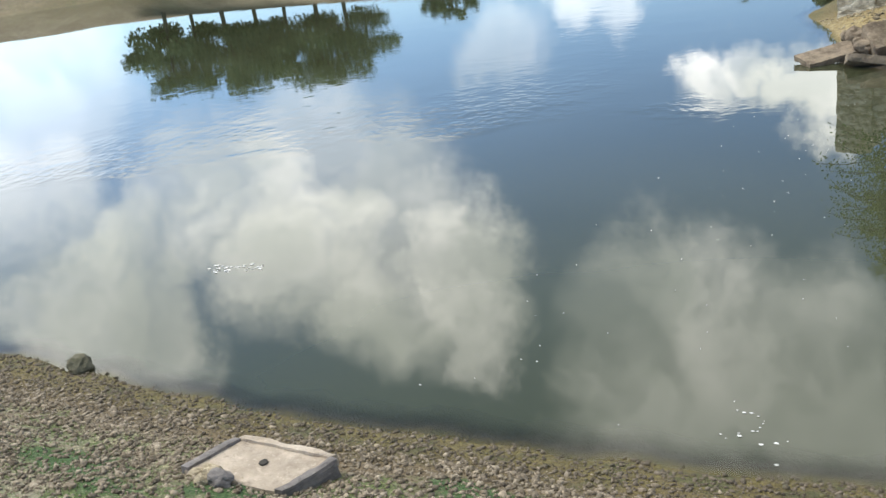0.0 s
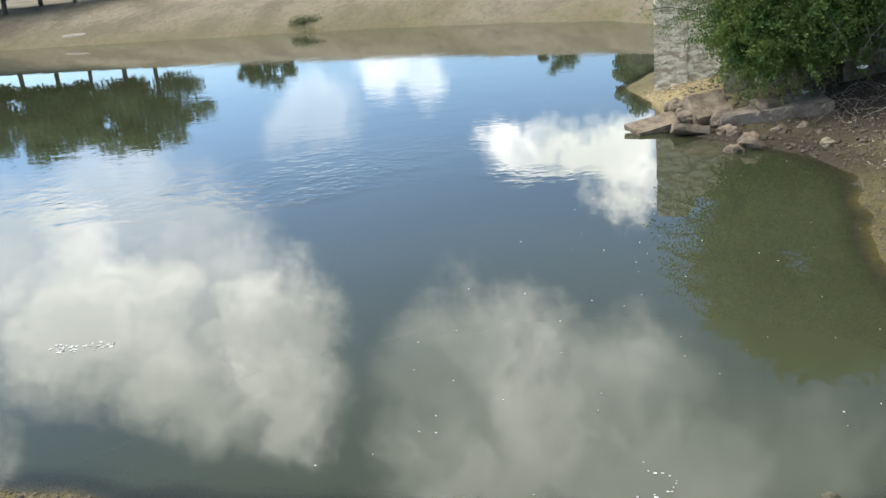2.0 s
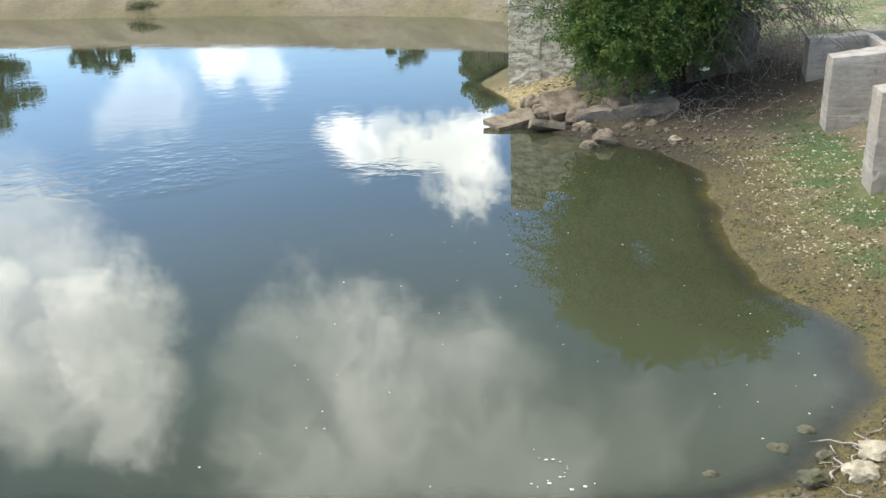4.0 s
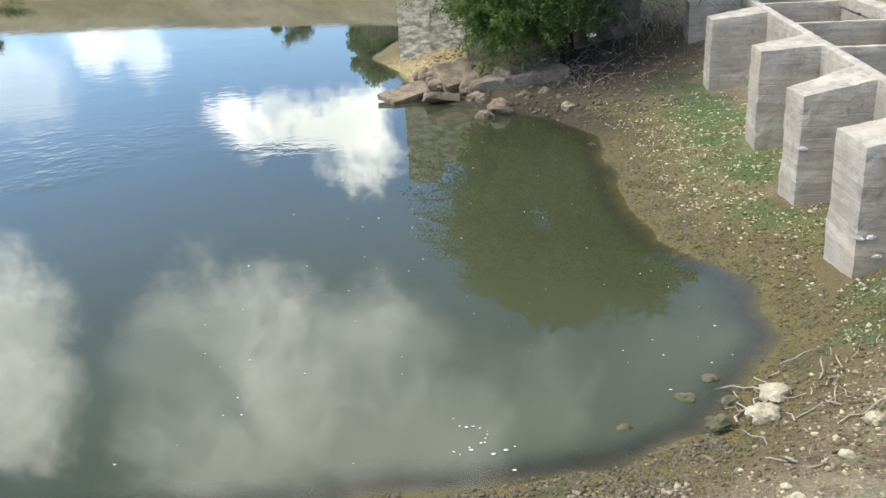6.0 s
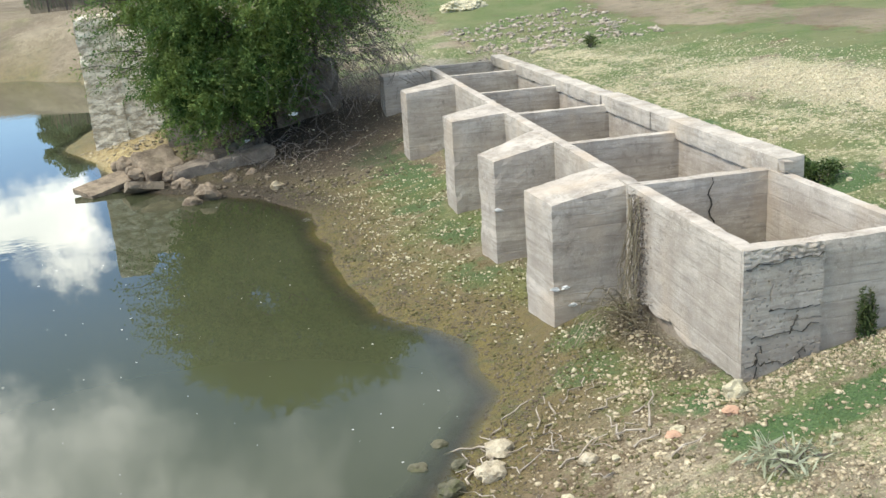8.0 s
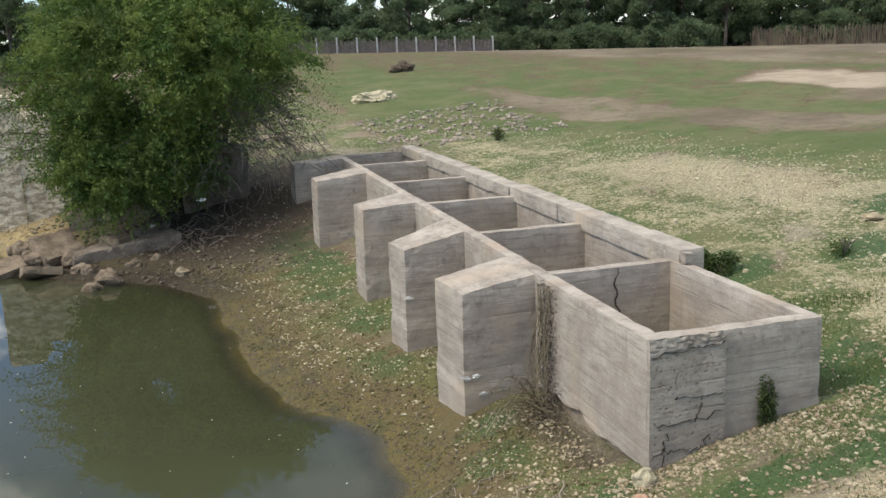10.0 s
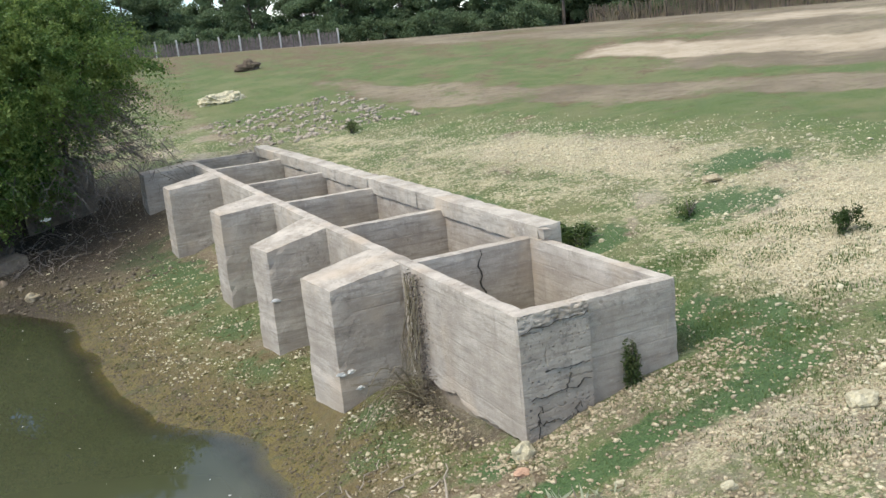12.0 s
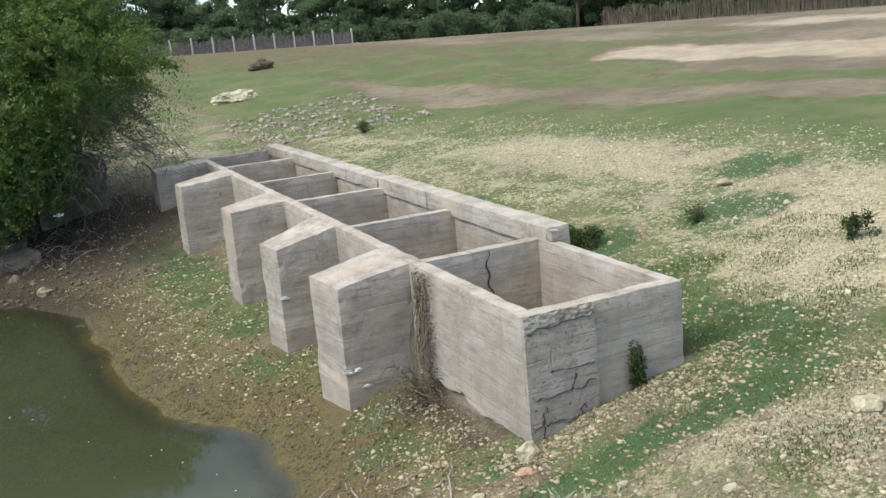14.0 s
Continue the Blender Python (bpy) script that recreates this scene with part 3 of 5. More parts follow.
def build_ground():
    xs, ys = spread(-700, -16.5, 14, 700, 0.11), spread(-400, -6.5, 24, 900, 0.11)
    X, Y = np.meshgrid(xs, ys)
    Z, D = land(X, Y), inland(X, Y)
    nx, ny = len(xs), len(ys)
    i = np.arange(nx * ny).reshape(ny, nx)
    faces = np.stack([i[:-1, :-1], i[:-1, 1:], i[1:, 1:], i[1:, :-1]], -1).reshape(-1, 4)
    me = bpy.data.meshes.new("ground")
    me.vertices.add(nx * ny)
    me.vertices.foreach_set("co", np.stack([X, Y, Z], -1).ravel())
    me.loops.add(faces.size)
    me.loops.foreach_set("vertex_index", faces.ravel())
    me.polygons.add(len(faces))
    me.polygons.foreach_set("loop_start", np.arange(0, faces.size, 4))
    me.polygons.foreach_set("use_smooth", np.ones(len(faces), bool))
    me.update(calc_edges=True)
    patch = waves(X, Y, 3.0, 21)
    bay = smooth(Y, -0.8, 2.0) * smooth(X, 0.2, -0.6)
    right = smooth(X, 1.5, 3.5)
    dist = np.hypot(X + 4.3, Y + 8)
    behind = smooth(Y, 36, 46) * smooth(X, 0, -8)
    turf = np.clip(0.55 + 0.3 * patch, 0, 1) * smooth(D, 0.6, 1.6)
    turf = np.maximum(turf, np.clip(0.62 + 0.22 * waves(X, Y, 6, 81), 0, 1) * smooth(D, 11.5, 15) * (1 - behind))
    turf = np.maximum(turf, np.clip(0.88 + 0.40 * waves(X, Y, 2.4, 61), 0, 1) * right)
    turf = np.maximum(turf, 1.0 * np.exp(-((X - 2.6) ** 2 + (Y + 0.6) ** 2) / 2.2))
    stony = np.clip(0.85 + 0.3 * waves(X, Y, 5, 4), 0, 1) * smooth(D, 0.7, 2.0)
    stony = np.maximum(stony * smooth(D, 15, 11), 0) * (1 - 0.6 * bay)
    terrace = rubble_field(X, Y)
    cream = np.maximum(terrace, 0.2 * smooth(X, 3.0, 4.5) * smooth(D, 14, 11))
    ochre = np.exp(-((((X + 9.6) / 1.9) ** 2 + ((Y - 20.4) / 3.0) ** 2)) ** 2) * smooth(D, -0.1, 0.15)
    lush = lush_turf(X, Y)
    stony, cream = stony * (1 - 0.9 * lush), cream * (1 - lush)
    turf = np.maximum(turf, 1.05 * lush)
    foot = smooth(X, 1.6, 0.2) * smooth(X, -5.0, -3.6) * smooth(Y, 1.6, 0.6)
    stony = stony * (1 - 0.35 * foot)
    stony = np.maximum(stony, terrace) * (1 - 0.7 * np.exp(-((X - 2.6) ** 2 + (Y + 0.6) ** 2) / 2.2))
    turf = turf * (1 - 0.65 * terrace) 
    turf = turf * (1 - 0.2 * foot * (1 - lush))
    wet = np.maximum(smooth(D, 1.3, 0.25), 0.8 * bay * smooth(D, 3.6, 0.8)) * (1 - behind) + 0.8 * smooth(D, 0.8, 0.2) * behind
    # the field beyond the crest lies in bands: turf, bare brown, turf, sand, brown
    u = X + 0.42 * Y + 0.7 * waves(X, Y, 9, 9) + 0.35 * waves(X, Y, 2.6, 10)
    field = smooth(Y + X, 16, 24) * smooth(X, -8, -2)
    band = smooth(u, 18.3, 19.4) * smooth(u, 23.6, 21.8) * smooth(X, 6.5, 10) * (0.8 + 0.3 * waves(X, Y, 5, 31))
    upper = smooth(u, 24.5, 26.5) * smooth(Y - 0.6 * X, 14, 6) * 0.9
    far_brown = smooth(u, 31, 40) * np.clip(0.62 + 0.35 * waves(X, Y, 11, 77), 0, 1)
    brown = np.clip(np.maximum(np.maximum(band, upper), np.maximum(far_brown, 0.3 * smooth(u, 21, 27))), 0, 1) * field
    brown = np.maximum(brown, behind)
    sand = smooth(u, 28.0, 30.0) * smooth(u, 36.0, 33.0) * smooth(Y - 0.6 * X + 1.2 * waves(X, Y, 7, 11), 18, 11)
    sand = np.maximum(sand, 0.75 * smooth(u, 41, 43) * smooth(u, 49, 46) * smooth(Y - 0.6 * X, 20, 8)) * field
    turf = turf * (1 - 0.9 * brown) * (1 - sand) * (1 - 0.3 * smooth(dist, 42, 60))
    # dark soil round the ruin, painted together with the shade under the crown
    soil_and_shade = np.exp(-(((X + 3.6) / 3.4) ** 2 + ((Y - 17.7) / 3.7) ** 2) ** 2) * smooth(D, -0.2, 0.3)
    # dark strip below the undercut wall, the trench's shade painted in
    soil_and_shade = np.maximum(soil_and_shade, 0.8 * np.exp(-(((X + 0.18) / 0.28) ** 2)) * smooth(Y, 0.4, 0.8) * smooth(Y, 2.95, 2.6))
    soil_and_shade = np.maximum(soil_and_shade, 0.95 * smooth(D, 1.5, 0.6) * smooth(Y, 11.0, 13.5) * smooth(Y, 20, 17) * smooth(D, -0.3, 0.0))
    # shade of the small pit behind the end wall, put into the ground colour
    soil_and_shade = np.maximum(soil_and_shade, 0.6 * np.exp(-(((X - 2.4) / 0.3) ** 2 + ((Y - 0.85) / 0.65) ** 2) ** 2))
    soil_and_shade = soil_and_shade * (1 - ochre)
    turf = turf * (1 - soil_and_shade) * (1 - ochre)
    for key, value in (("turf", turf), ("stony", stony), ("wet", wet), ("sand", sand), ("brown", brown), ("soil_and_shade", soil_and_shade), ("cream", cream), ("ochre", ochre), ("lush", lush)):
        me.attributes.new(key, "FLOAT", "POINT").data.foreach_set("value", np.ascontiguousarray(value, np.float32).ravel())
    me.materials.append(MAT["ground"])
    return tagged(new("ground", me), "stony pond bank with turf and bare soil", "ground", kind="structure")


def build_water():
    xs, ys = spread(-125, -15.5, -0.5, 0, 0.22, 1.12), spread(-12, -4, 24, 62, 0.22, 1.12)
    X, Y = np.meshgrid(xs, ys)
    nx, ny = len(xs), len(ys)
    D = inland(X, Y)
    i = np.arange(nx * ny).reshape(ny, nx)
    faces = np.stack([i[:-1, :-1], i[:-1, 1:], i[1:, 1:], i[1:, :-1]], -1).reshape(-1, 4)
    keep = (D.ravel()[faces].min(axis=1) < 1.2)
    faces = faces[keep]
    me = bpy.data.meshes.new("pond_water")
    me.from_pydata(np.stack([X, Y, 0 * X], -1).reshape(-1, 3).tolist(), [], faces.tolist())
    murk = smooth(-land(X, Y), 0.0, 0.13)
    off = Y - 3.0 - 0.65 * (X + 25.0) + 0.5 * waves(X, Y, 5, 71)
    ruffle = smooth(off, -0.3, 0.5) * (1 - 0.8 * smooth(off, 2.0, 9.0)) * smooth(X, -48, -36) * smooth(X, -12.2, -15.5)
    ruffle = ruffle + 0.8 * np.exp(-(((X + 11.2) / 1.2) ** 2 + ((Y - 11.8) / 0.9) ** 2))
    for key, value in (("murk", murk), ("ruffle", np.clip(ruffle, 0, 1))):
        me.attributes.new(key, "FLOAT", "POINT").data.foreach_set("value", np.ascontiguousarray(value, np.float32).ravel())
    me.polygons.foreach_set("use_smooth", [True] * len(me.polygons))
    me.materials.append(MAT["water"])
    return tagged(new("water", me), "still greenish turbid pond water", "water", kind="structure")


build_ground()
build_water()

# ---- the concrete sluice: cells, buttress piers, capped rear wall ----
TOP = 2.28


def build_sluice():
    root = thing("concrete_sluice", (1.0, 9.0, 0.4), "weathered board-marked concrete sluice with open cells and piers", "concrete structure")

    def add(name, bm, mat="concrete", label=""):
        bmesh.ops.translate(bm, verts=bm.verts, vec=(-1.0, -9.0, -0.4))
        return part(name, bm, mat, root, label)

    def foot(q):
        # the foot of the end bay hangs free over washed-out soil
        low = float(np.interp(q.y, [0, 0.6, 1.25, 1.5, 1.62, 2.0, 2.4, 3.0], [0.84, 0.82, 0.76, 0.78, 0.88, 0.78, 0.8, 0.7])) + 0.025 * noise.noise(q * 9)
        return Vector((q.x, q.y, low + (q.z + 0.3) * (TOP - low) / (TOP + 0.3)))
    add("front_wall", slab_mesh(0.0, 0.2, 0.0, 3.0, -0.3, TOP, 0.08, 0.006, warp=foot, seed=1), label="concrete wall with an undercut ragged foot")
    add("front_wall", slab_mesh(0.0, 0.2, 3.002, 18.75, -0.3, TOP, seed=1), label="long concrete wall facing the water")
    add("footing", slab_mesh(0.09, 0.4, 0.22, 3.0, -0.2, 0.9, 0.09, 0.05, 0.03, seed=8), "dark_masonry", "dark crumbling footing under the wall")
    add("end_wall", slab_mesh(0.17, 2.1, 0.004, 0.19, 0.1, TOP - 0.003, seed=2), label="concrete end wall with form-board lines")
    add("rear_wall", slab_mesh(1.94, 2.097, 0.16, 2.945, 0.3, TOP - 0.006, seed=3), label="thin concrete wall of the end cell")
    add("rear_wall", slab_mesh(2.04, 2.3, 2.70, 18.75, 0.3, TOP - 0.13, seed=4))
    for y in (2.93, 5.9, 9.12, 12.3, 15.9):
        add("cross_wall", slab_mesh(0.17, 1.97 if y < 3 else 2.07, y, y + 0.19, 0.2, TOP - 0.01, seed=y))
    add("cross_wall", slab_mesh(0.17, 2.07, 18.55, 18.74, 0.2, TOP - 0.01, seed=9.5))
    for y0, y1 in ((2.76, 6.9), (6.93, 9.4), (9.43, 15.8), (15.83, 18.7)):
        lift = 0.03 * math.sin(y0 * 3)
        add("cap_beam", slab_mesh(1.97, 2.36, y0, y1, TOP - 0.125, TOP + 0.15 + lift, 0.09, chip=0.022, rough=0.012, seed=y0 + 20), "concrete_top", "chipped concrete cap beam")
    add("stub", slab_mesh(1.96, 2.12, 2.58, 2.742, TOP + 0.004, TOP + 0.16, chip=0.04, seed=7), "concrete_top")
    # piers: near corner, thickness at the nose and at the wall, reach, height lost at the nose
    for y, nose, root_w, reach, drop in ((3.04, 0.95, 1.15, 1.04, 0.17), (6.17, 0.72, 1.2, 1.05, 0.22), (9.4, 0.85, 1.4, 1.08, 0.07), (14.3, 0.75, 1.3, 1.26, 0.12), (17.7, 0.75, 1.0, 1.38, 0.09)):
        def shape(q, y=y, nose=nose, root_w=root_w, reach=reach, drop=drop):
            s = max(0.0, -q.x / reach)
            v = (q.y - y) / root_w
            width = root_w * (1 - s) + nose * s
            up = max(0.0, (q.z - 0.9) / (TOP - 0.9))
            return Vector((q.x * (1 - 0.02 * up) - (0.10 if y < 8 else 0.03) * v * s, y + v * width, q.z - drop * s * up))
        add("pier", slab_mesh(-reach, 0.05, y, y + root_w, -0.3, TOP - 0.005, chip=0.035, rough=0.012, warp=shape, seed=y + 3))
    # spalled skin at the near corner of the end wall
    bm = bmesh.new()
    nx, nz = 100, 160
    grid = []
    for k in range(nz + 1):
        row = []
        for i in range(nx + 1):
            x, z = 0.004 + 0.90 * i / nx, 0.80 + (TOP - 0.79) * k / nz
            q = Vector((x, 3.0, z))
            # ragged horizontal joints between the pours, short upright cracks, a crumbled upper edge
            line = z * 3.4 + 0.05 * noise.noise(q * 2.1) + 0.09 * noise.noise(q * 11)
            gap = abs((line % 1.0) - 0.5)
            joint = max(0.0, 1 - (0.5 - gap) / (0.014 + 0.07 * max(0, noise.noise(q * 17)))) * min(1, max(0, 0.35 + 1.9 * noise.noise(q * 4.3)))
            post = x * 3.1 + 0.5 * math.floor(line + 0.5) + 0.12 * noise.noise(q * 6)
            crack = max(0.0, 1 - (0.5 - abs((post % 1.0) - 0.5)) / 0.03) * max(0, min(1, 2.5 * noise.noise(q * 2.2 + Vector((4, 0, 0)))))
            deep = 0.003 * noise.noise(q * 4) + 0.0015 * noise.noise(q * 30)
            deep -= 0.03 * max(joint, crack) + 0.07 * max(0, noise.noise(Vector((x * 26, 3, z * 40))) - 0.38)
            if z > TOP - 0.17 - 0.05 * noise.noise(q * 3):
                deep += 0.02 * noise.noise(q * 16) - 0.035 * max(0, noise.noise(Vector((x * 9, 3, z * 30))) - 0.05)
            edge = min(i, nx - i, k, nz - k)
            row.append(bm.verts.new((x, -0.034 - deep * min(1, edge / 2) if edge else -0.002, z)))
        grid.append(row)
    for k in range(nz):
        for i in range(nx):
            bm.faces.new((grid[k][i], grid[k][i + 1], grid[k + 1][i + 1], grid[k + 1][i]))
    add("spalled_face", bm, "concrete", "cracked and spalled concrete face with open joints")
    # open cracks and joints across the spalled face
    rnd = random.Random(3)
    for x, z, across, along, wide in ((0.03, 1.02, 0.55, 0.02, 0.012), (0.05, 1.33, 0.8, 0.06, 0.008), (0.3, 1.62, 0.58, -0.03, 0.007), (0.05, 2.10, 0.84, 0.04, 0.012),
                                      (0.17, 0.86, 0.02, 0.42, 0.011), (0.60, 1.0, 0.1, 0.14, 0.018), (0.56, 1.35, 0.06, 0.25, 0.008)):
        bm = bmesh.new()
        n = 12
        row = []
        for i in range(n + 1):
            s = i / n
            cx, cz = x + across * s + rnd.gauss(0, 0.016), z + along * s + rnd.gauss(0, 0.02)
            w = 0.15 * wide * rnd.uniform(0.2, 1.1) * math.sin(0.25 + 2.6 * s)
            dx, dz = (0, w) if across > abs(along) else (w, 0)
            row.append((bm.verts.new((cx - dx, -0.05, cz - dz)), bm.verts.new((cx + dx, -0.05, cz + dz))))
        for (a, b), (c, d) in zip(row, row[1:]):
            bm.faces.new((a, b, d, c))
        bmesh.ops.recalc_face_normals(bm, faces=bm.faces)
        bmesh.ops.solidify(bm, geom=bm.faces[:], thickness=0.03)
        add("crack", bm, "hole", "dark open crack")
    # a crack down the first cross wall
    bm = bmesh.new()
    pts = [(1.14 + 0.03 * math.sin(i * 1.7) - 0.03 * math.sin(i * 0.42), TOP - 0.02 - 0.075 * i) for i in range(14)]
    for i in range(13):
        (xa, za), (xb, zb) = pts[i], pts[i + 1]
        wa, wb = 0.010 * math.sin(0.2 + i * 0.21) + 0.003, 0.010 * math.sin(0.2 + (i + 1) * 0.21) + 0.003
        vs = [bm.verts.new(c) for c in ((xa - wa, 2.913, za), (xa + wa, 2.913, za), (xb + wb, 2.913, zb), (xb - wb, 2.913, zb))]
        bm.faces.new(vs[::-1])
    add("crack", bm, "hole", "dark open crack")
    return root


build_sluice()

# ---- plants ----
def tube(verts, faces, pts, radii, sides=6):
    base = None
    for n, (p, r) in enumerate(zip(pts, radii)):
        p = Vector(p)
        a = Vector(pts[min(n + 1, len(pts) - 1)]) - Vector(pts[max(n - 1, 0)])
        a = a.normalized() if a.length > 1e-6 else Vector((0, 0, 1))
        u = a.orthogonal().normalized()
        v = a.cross(u)
        ring = len(verts)
        for s in range(sides):
            t = 6.2832 * s / sides
            verts.append(p + u * (r * math.cos(t)) + v * (r * math.sin(t)))
        if base is not None:
            for s in range(sides):
                faces.append((base + s, base + (s + 1) % sides, ring + (s + 1) % sides, ring + s))
        base = ring


def leaf(verts, faces, p, size, rnd, droop=0.0, wide=0.45):
    """One pointed leaf of four corners, slightly folded."""
    a = Vector((rnd.uniform(-1, 1), rnd.uniform(-1, 1), rnd.uniform(-1, 0.8) - droop)).normalized()
    b = a.cross(Vector((rnd.uniform(-1, 1), rnd.uniform(-1, 1), rnd.uniform(-1, 1)))).normalized() * wide
    n = len(verts)
    verts.extend((p, p + (a * 0.5 + b * 0.5) * size, p + a * size, p + (a * 0.5 - b * 0.5) * size))
    faces.append((n, n + 1, n + 2, n + 3))


def crown_point(rnd, lobes):
    c, r = rnd.choice(lobes)
    d = Vector((rnd.gauss(0, 1), rnd.gauss(0, 1), rnd.gauss(0, 1))).normalized()
    k = rnd.random() ** 0.4
    return Vector((c[0] + d.x * r[0] * k, c[1] + d.y * r[1] * k, c[2] + d.z * r[2] * k)), d


def build_bush():
    rnd = random.Random(5)
    root = thing("thorn_tree", (-4.6, 20.0, 0.7), "large spreading green thorn tree growing over the ruined wall", "tree")
    verts, faces = [], []
    tips = []
    for n in range(9):
        a = rnd.uniform(0, 6.28)
        p = Vector((rnd.uniform(-0.7, 0.7), rnd.uniform(-0.4, 0.4), -0.5))
        pts, radii = [p.copy()], [0.16]
        out = rnd.uniform(0.12, 0.42)
        for s in range(1, 9):
            p = p + Vector((math.cos(a) * out + rnd.uniform(-0.2, 0.2), math.sin(a) * out * 0.8 + rnd.uniform(-0.2, 0.2), rnd.uniform(0.4, 0.75)))
            pts.append(p.copy())
            radii.append(0.16 * (1 - s / 9.5))
        tube(verts, faces, pts, radii, 7)
        tips += pts[3:]
        for q in pts[3:]:
            for _ in range(3):
                e = q + Vector((rnd.uniform(-1.6, 1.6), rnd.uniform(-1.5, 1.0), rnd.uniform(-0.9, 1.1)))
                tube(verts, faces, [q, (q + e) / 2 + Vector((0, 0, 0.12)), e], [0.035, 0.022, 0.008], 4)
    ob = new("trunk", mesh_from("trunk", verts, faces, "bark", True))
    ob.parent = root
    # crown
    lobes = []
    big = Vector((0.15, -0.9, 3.8))
    for _ in range(132):
        d = Vector((rnd.gauss(0, 1), rnd.gauss(0, 1), rnd.gauss(0, 1))).normalized()
        k = rnd.uniform(0.6, 1.0)
        c = big + Vector((d.x * 3.8 * k, d.y * 2.9 * k, d.z * 3.15 * k))
        c.z = max(c.z, 3.0 if c.x > 0.5 else 1.2 + 0.5 * max(0.0, -1.3 - c.x))
        if c.x > 0.6 and c.z < 3.2 and rnd.random() < 0.55:
            continue
        r = rnd.uniform(0.4, 0.75)
        lobes.append((c, (r * 1.2, r * 1.05, r * 0.7)))
    for _ in range(34):
        c = Vector((rnd.uniform(-2.7, 0.6), -1.9 + rnd.uniform(-0.9, 0.7), rnd.uniform(0.95, 2.2)))
        lobes.append((c, (0.65, 0.55, 0.5)))
    verts, faces = [], []
    for _ in range(5600):
        c, r = rnd.choice(lobes)
        # shoots crowd the upper side of each clump
        d = Vector((rnd.gauss(0, 1), rnd.gauss(0, 1), rnd.gauss(0.55, 0.85))).normalized()
        q = c + Vector((d.x * r[0], d.y * r[1], d.z * r[2])) * rnd.uniform(0.3, 0.95)
        way = (d + Vector((rnd.gauss(0, 0.4), rnd.gauss(0, 0.4), rnd.gauss(0, 0.3) - 0.1))).normalized()
        long = rnd.uniform(0.35, 0.9)
        for s in range(44):
            k = s / 44
            p = q + way * (long * k) + Vector((0, 0, -0.22 * long * k * k))
            spread_ = 0.03 + 0.065 * (1 - k)
            leaf(verts, faces, p + Vector((rnd.gauss(0, spread_), rnd.gauss(0, spread_), rnd.gauss(0, spread_ * 0.8))), rnd.uniform(0.06, 0.13), rnd, 0.3)
    # loose sprays round the outline
    for _ in range(480):
        d = Vector((rnd.gauss(0, 1), rnd.gauss(0, 1), rnd.gauss(0, 0.8))).normalized()
        q = big + Vector((d.x * 3.8, d.y * 2.9, d.z * 3.1)) * 0.97
        q.z = max(q.z, 2.9 if q.x > 0.5 else 1.3 + 1.0 * max(0.0, -1.3 - q.x))
        way = Vector((d.x, d.y, d.z * 0.6 - 0.25)).normalized()
        for s in range(28):
            p = q + way * (0.04 * s) + Vector((0, 0, -0.0006 * s * s))
            leaf(verts, faces, p + Vector((rnd.gauss(0, 0.05), rnd.gauss(0, 0.05), rnd.gauss(0, 0.05))), rnd.uniform(0.045, 0.09), rnd, 0.3)
    # thin leafy branches reaching out over the water before the pillar
    thin_v, thin_f = [], []
    for _ in range(26):
        q = Vector((rnd.uniform(-3.6, -3.0), rnd.uniform(-1.9, -0.6), rnd.uniform(2.2, 4.6)))
        e = q + Vector((rnd.uniform(-1.7, -0.5), rnd.uniform(-0.5, 0.4), rnd.uniform(-0.9, 0.25)))
        m = (q + e) / 2 + Vector((0, 0, rnd.uniform(0.05, 0.3)))
        tube(thin_v, thin_f, [q, m, e], [0.02, 0.013, 0.004], 4)
        for s in range(60):
            k = rnd.random() ** 0.7
            p = (q.lerp(m, 2 * k) if k < 0.5 else m.lerp(e, 2 * k - 1)) + Vector((rnd.gauss(0, 0.09), rnd.gauss(0, 0.09), rnd.gauss(0, 0.09) - 0.03))
            leaf(verts, faces, p, rnd.uniform(0.06, 0.12), rnd, 0.3)
    ob = new("branch", mesh_from("branch", thin_v, thin_f, "bark"))
    ob.parent = root
    tagged(ob, "thin branches reaching over the water")
    ob = new("crown", mesh_from("crown", verts, faces, "bush_leaf"))
    ob.parent = root
    # bare hanging twigs under the crown
    verts, faces = [], []
    for _ in range(420):
        q = Vector((rnd.uniform(-2.2, 4.2), rnd.uniform(-3.0, -0.4), rnd.uniform(0.9, 2.4)))
        e = q + Vector((rnd.uniform(-0.5, 0.6), rnd.uniform(-0.5, 0.1), rnd.uniform(-0.9, 0.1)))
        tube(verts, faces, [q, (q + e) / 2 + Vector((rnd.uniform(-0.08, 0.08), 0, 0.06)), e], [0.012, 0.009, 0.004], 3)
    for _ in range(380):
        q = Vector((rnd.uniform(0.9, 3.2), rnd.uniform(-2.4, -0.6), rnd.uniform(2.0, 3.7)))
        e = q + Vector((rnd.uniform(0.1, 0.95), rnd.uniform(-0.5, 0.2), rnd.uniform(-0.95, 0.15)))
        tube(verts, faces, [q, (q + e) / 2 + Vector((rnd.uniform(-0.05, 0.05), 0, 0.09)), e], [0.013, 0.009, 0.004], 3)
    ob = new("hanging_brushwood", mesh_from("hanging_brushwood", verts, faces, "twig"))
    ob.parent = root
    tagged(ob, "bare grey hanging twigs", kind="stuff")
    return root


build_bush()


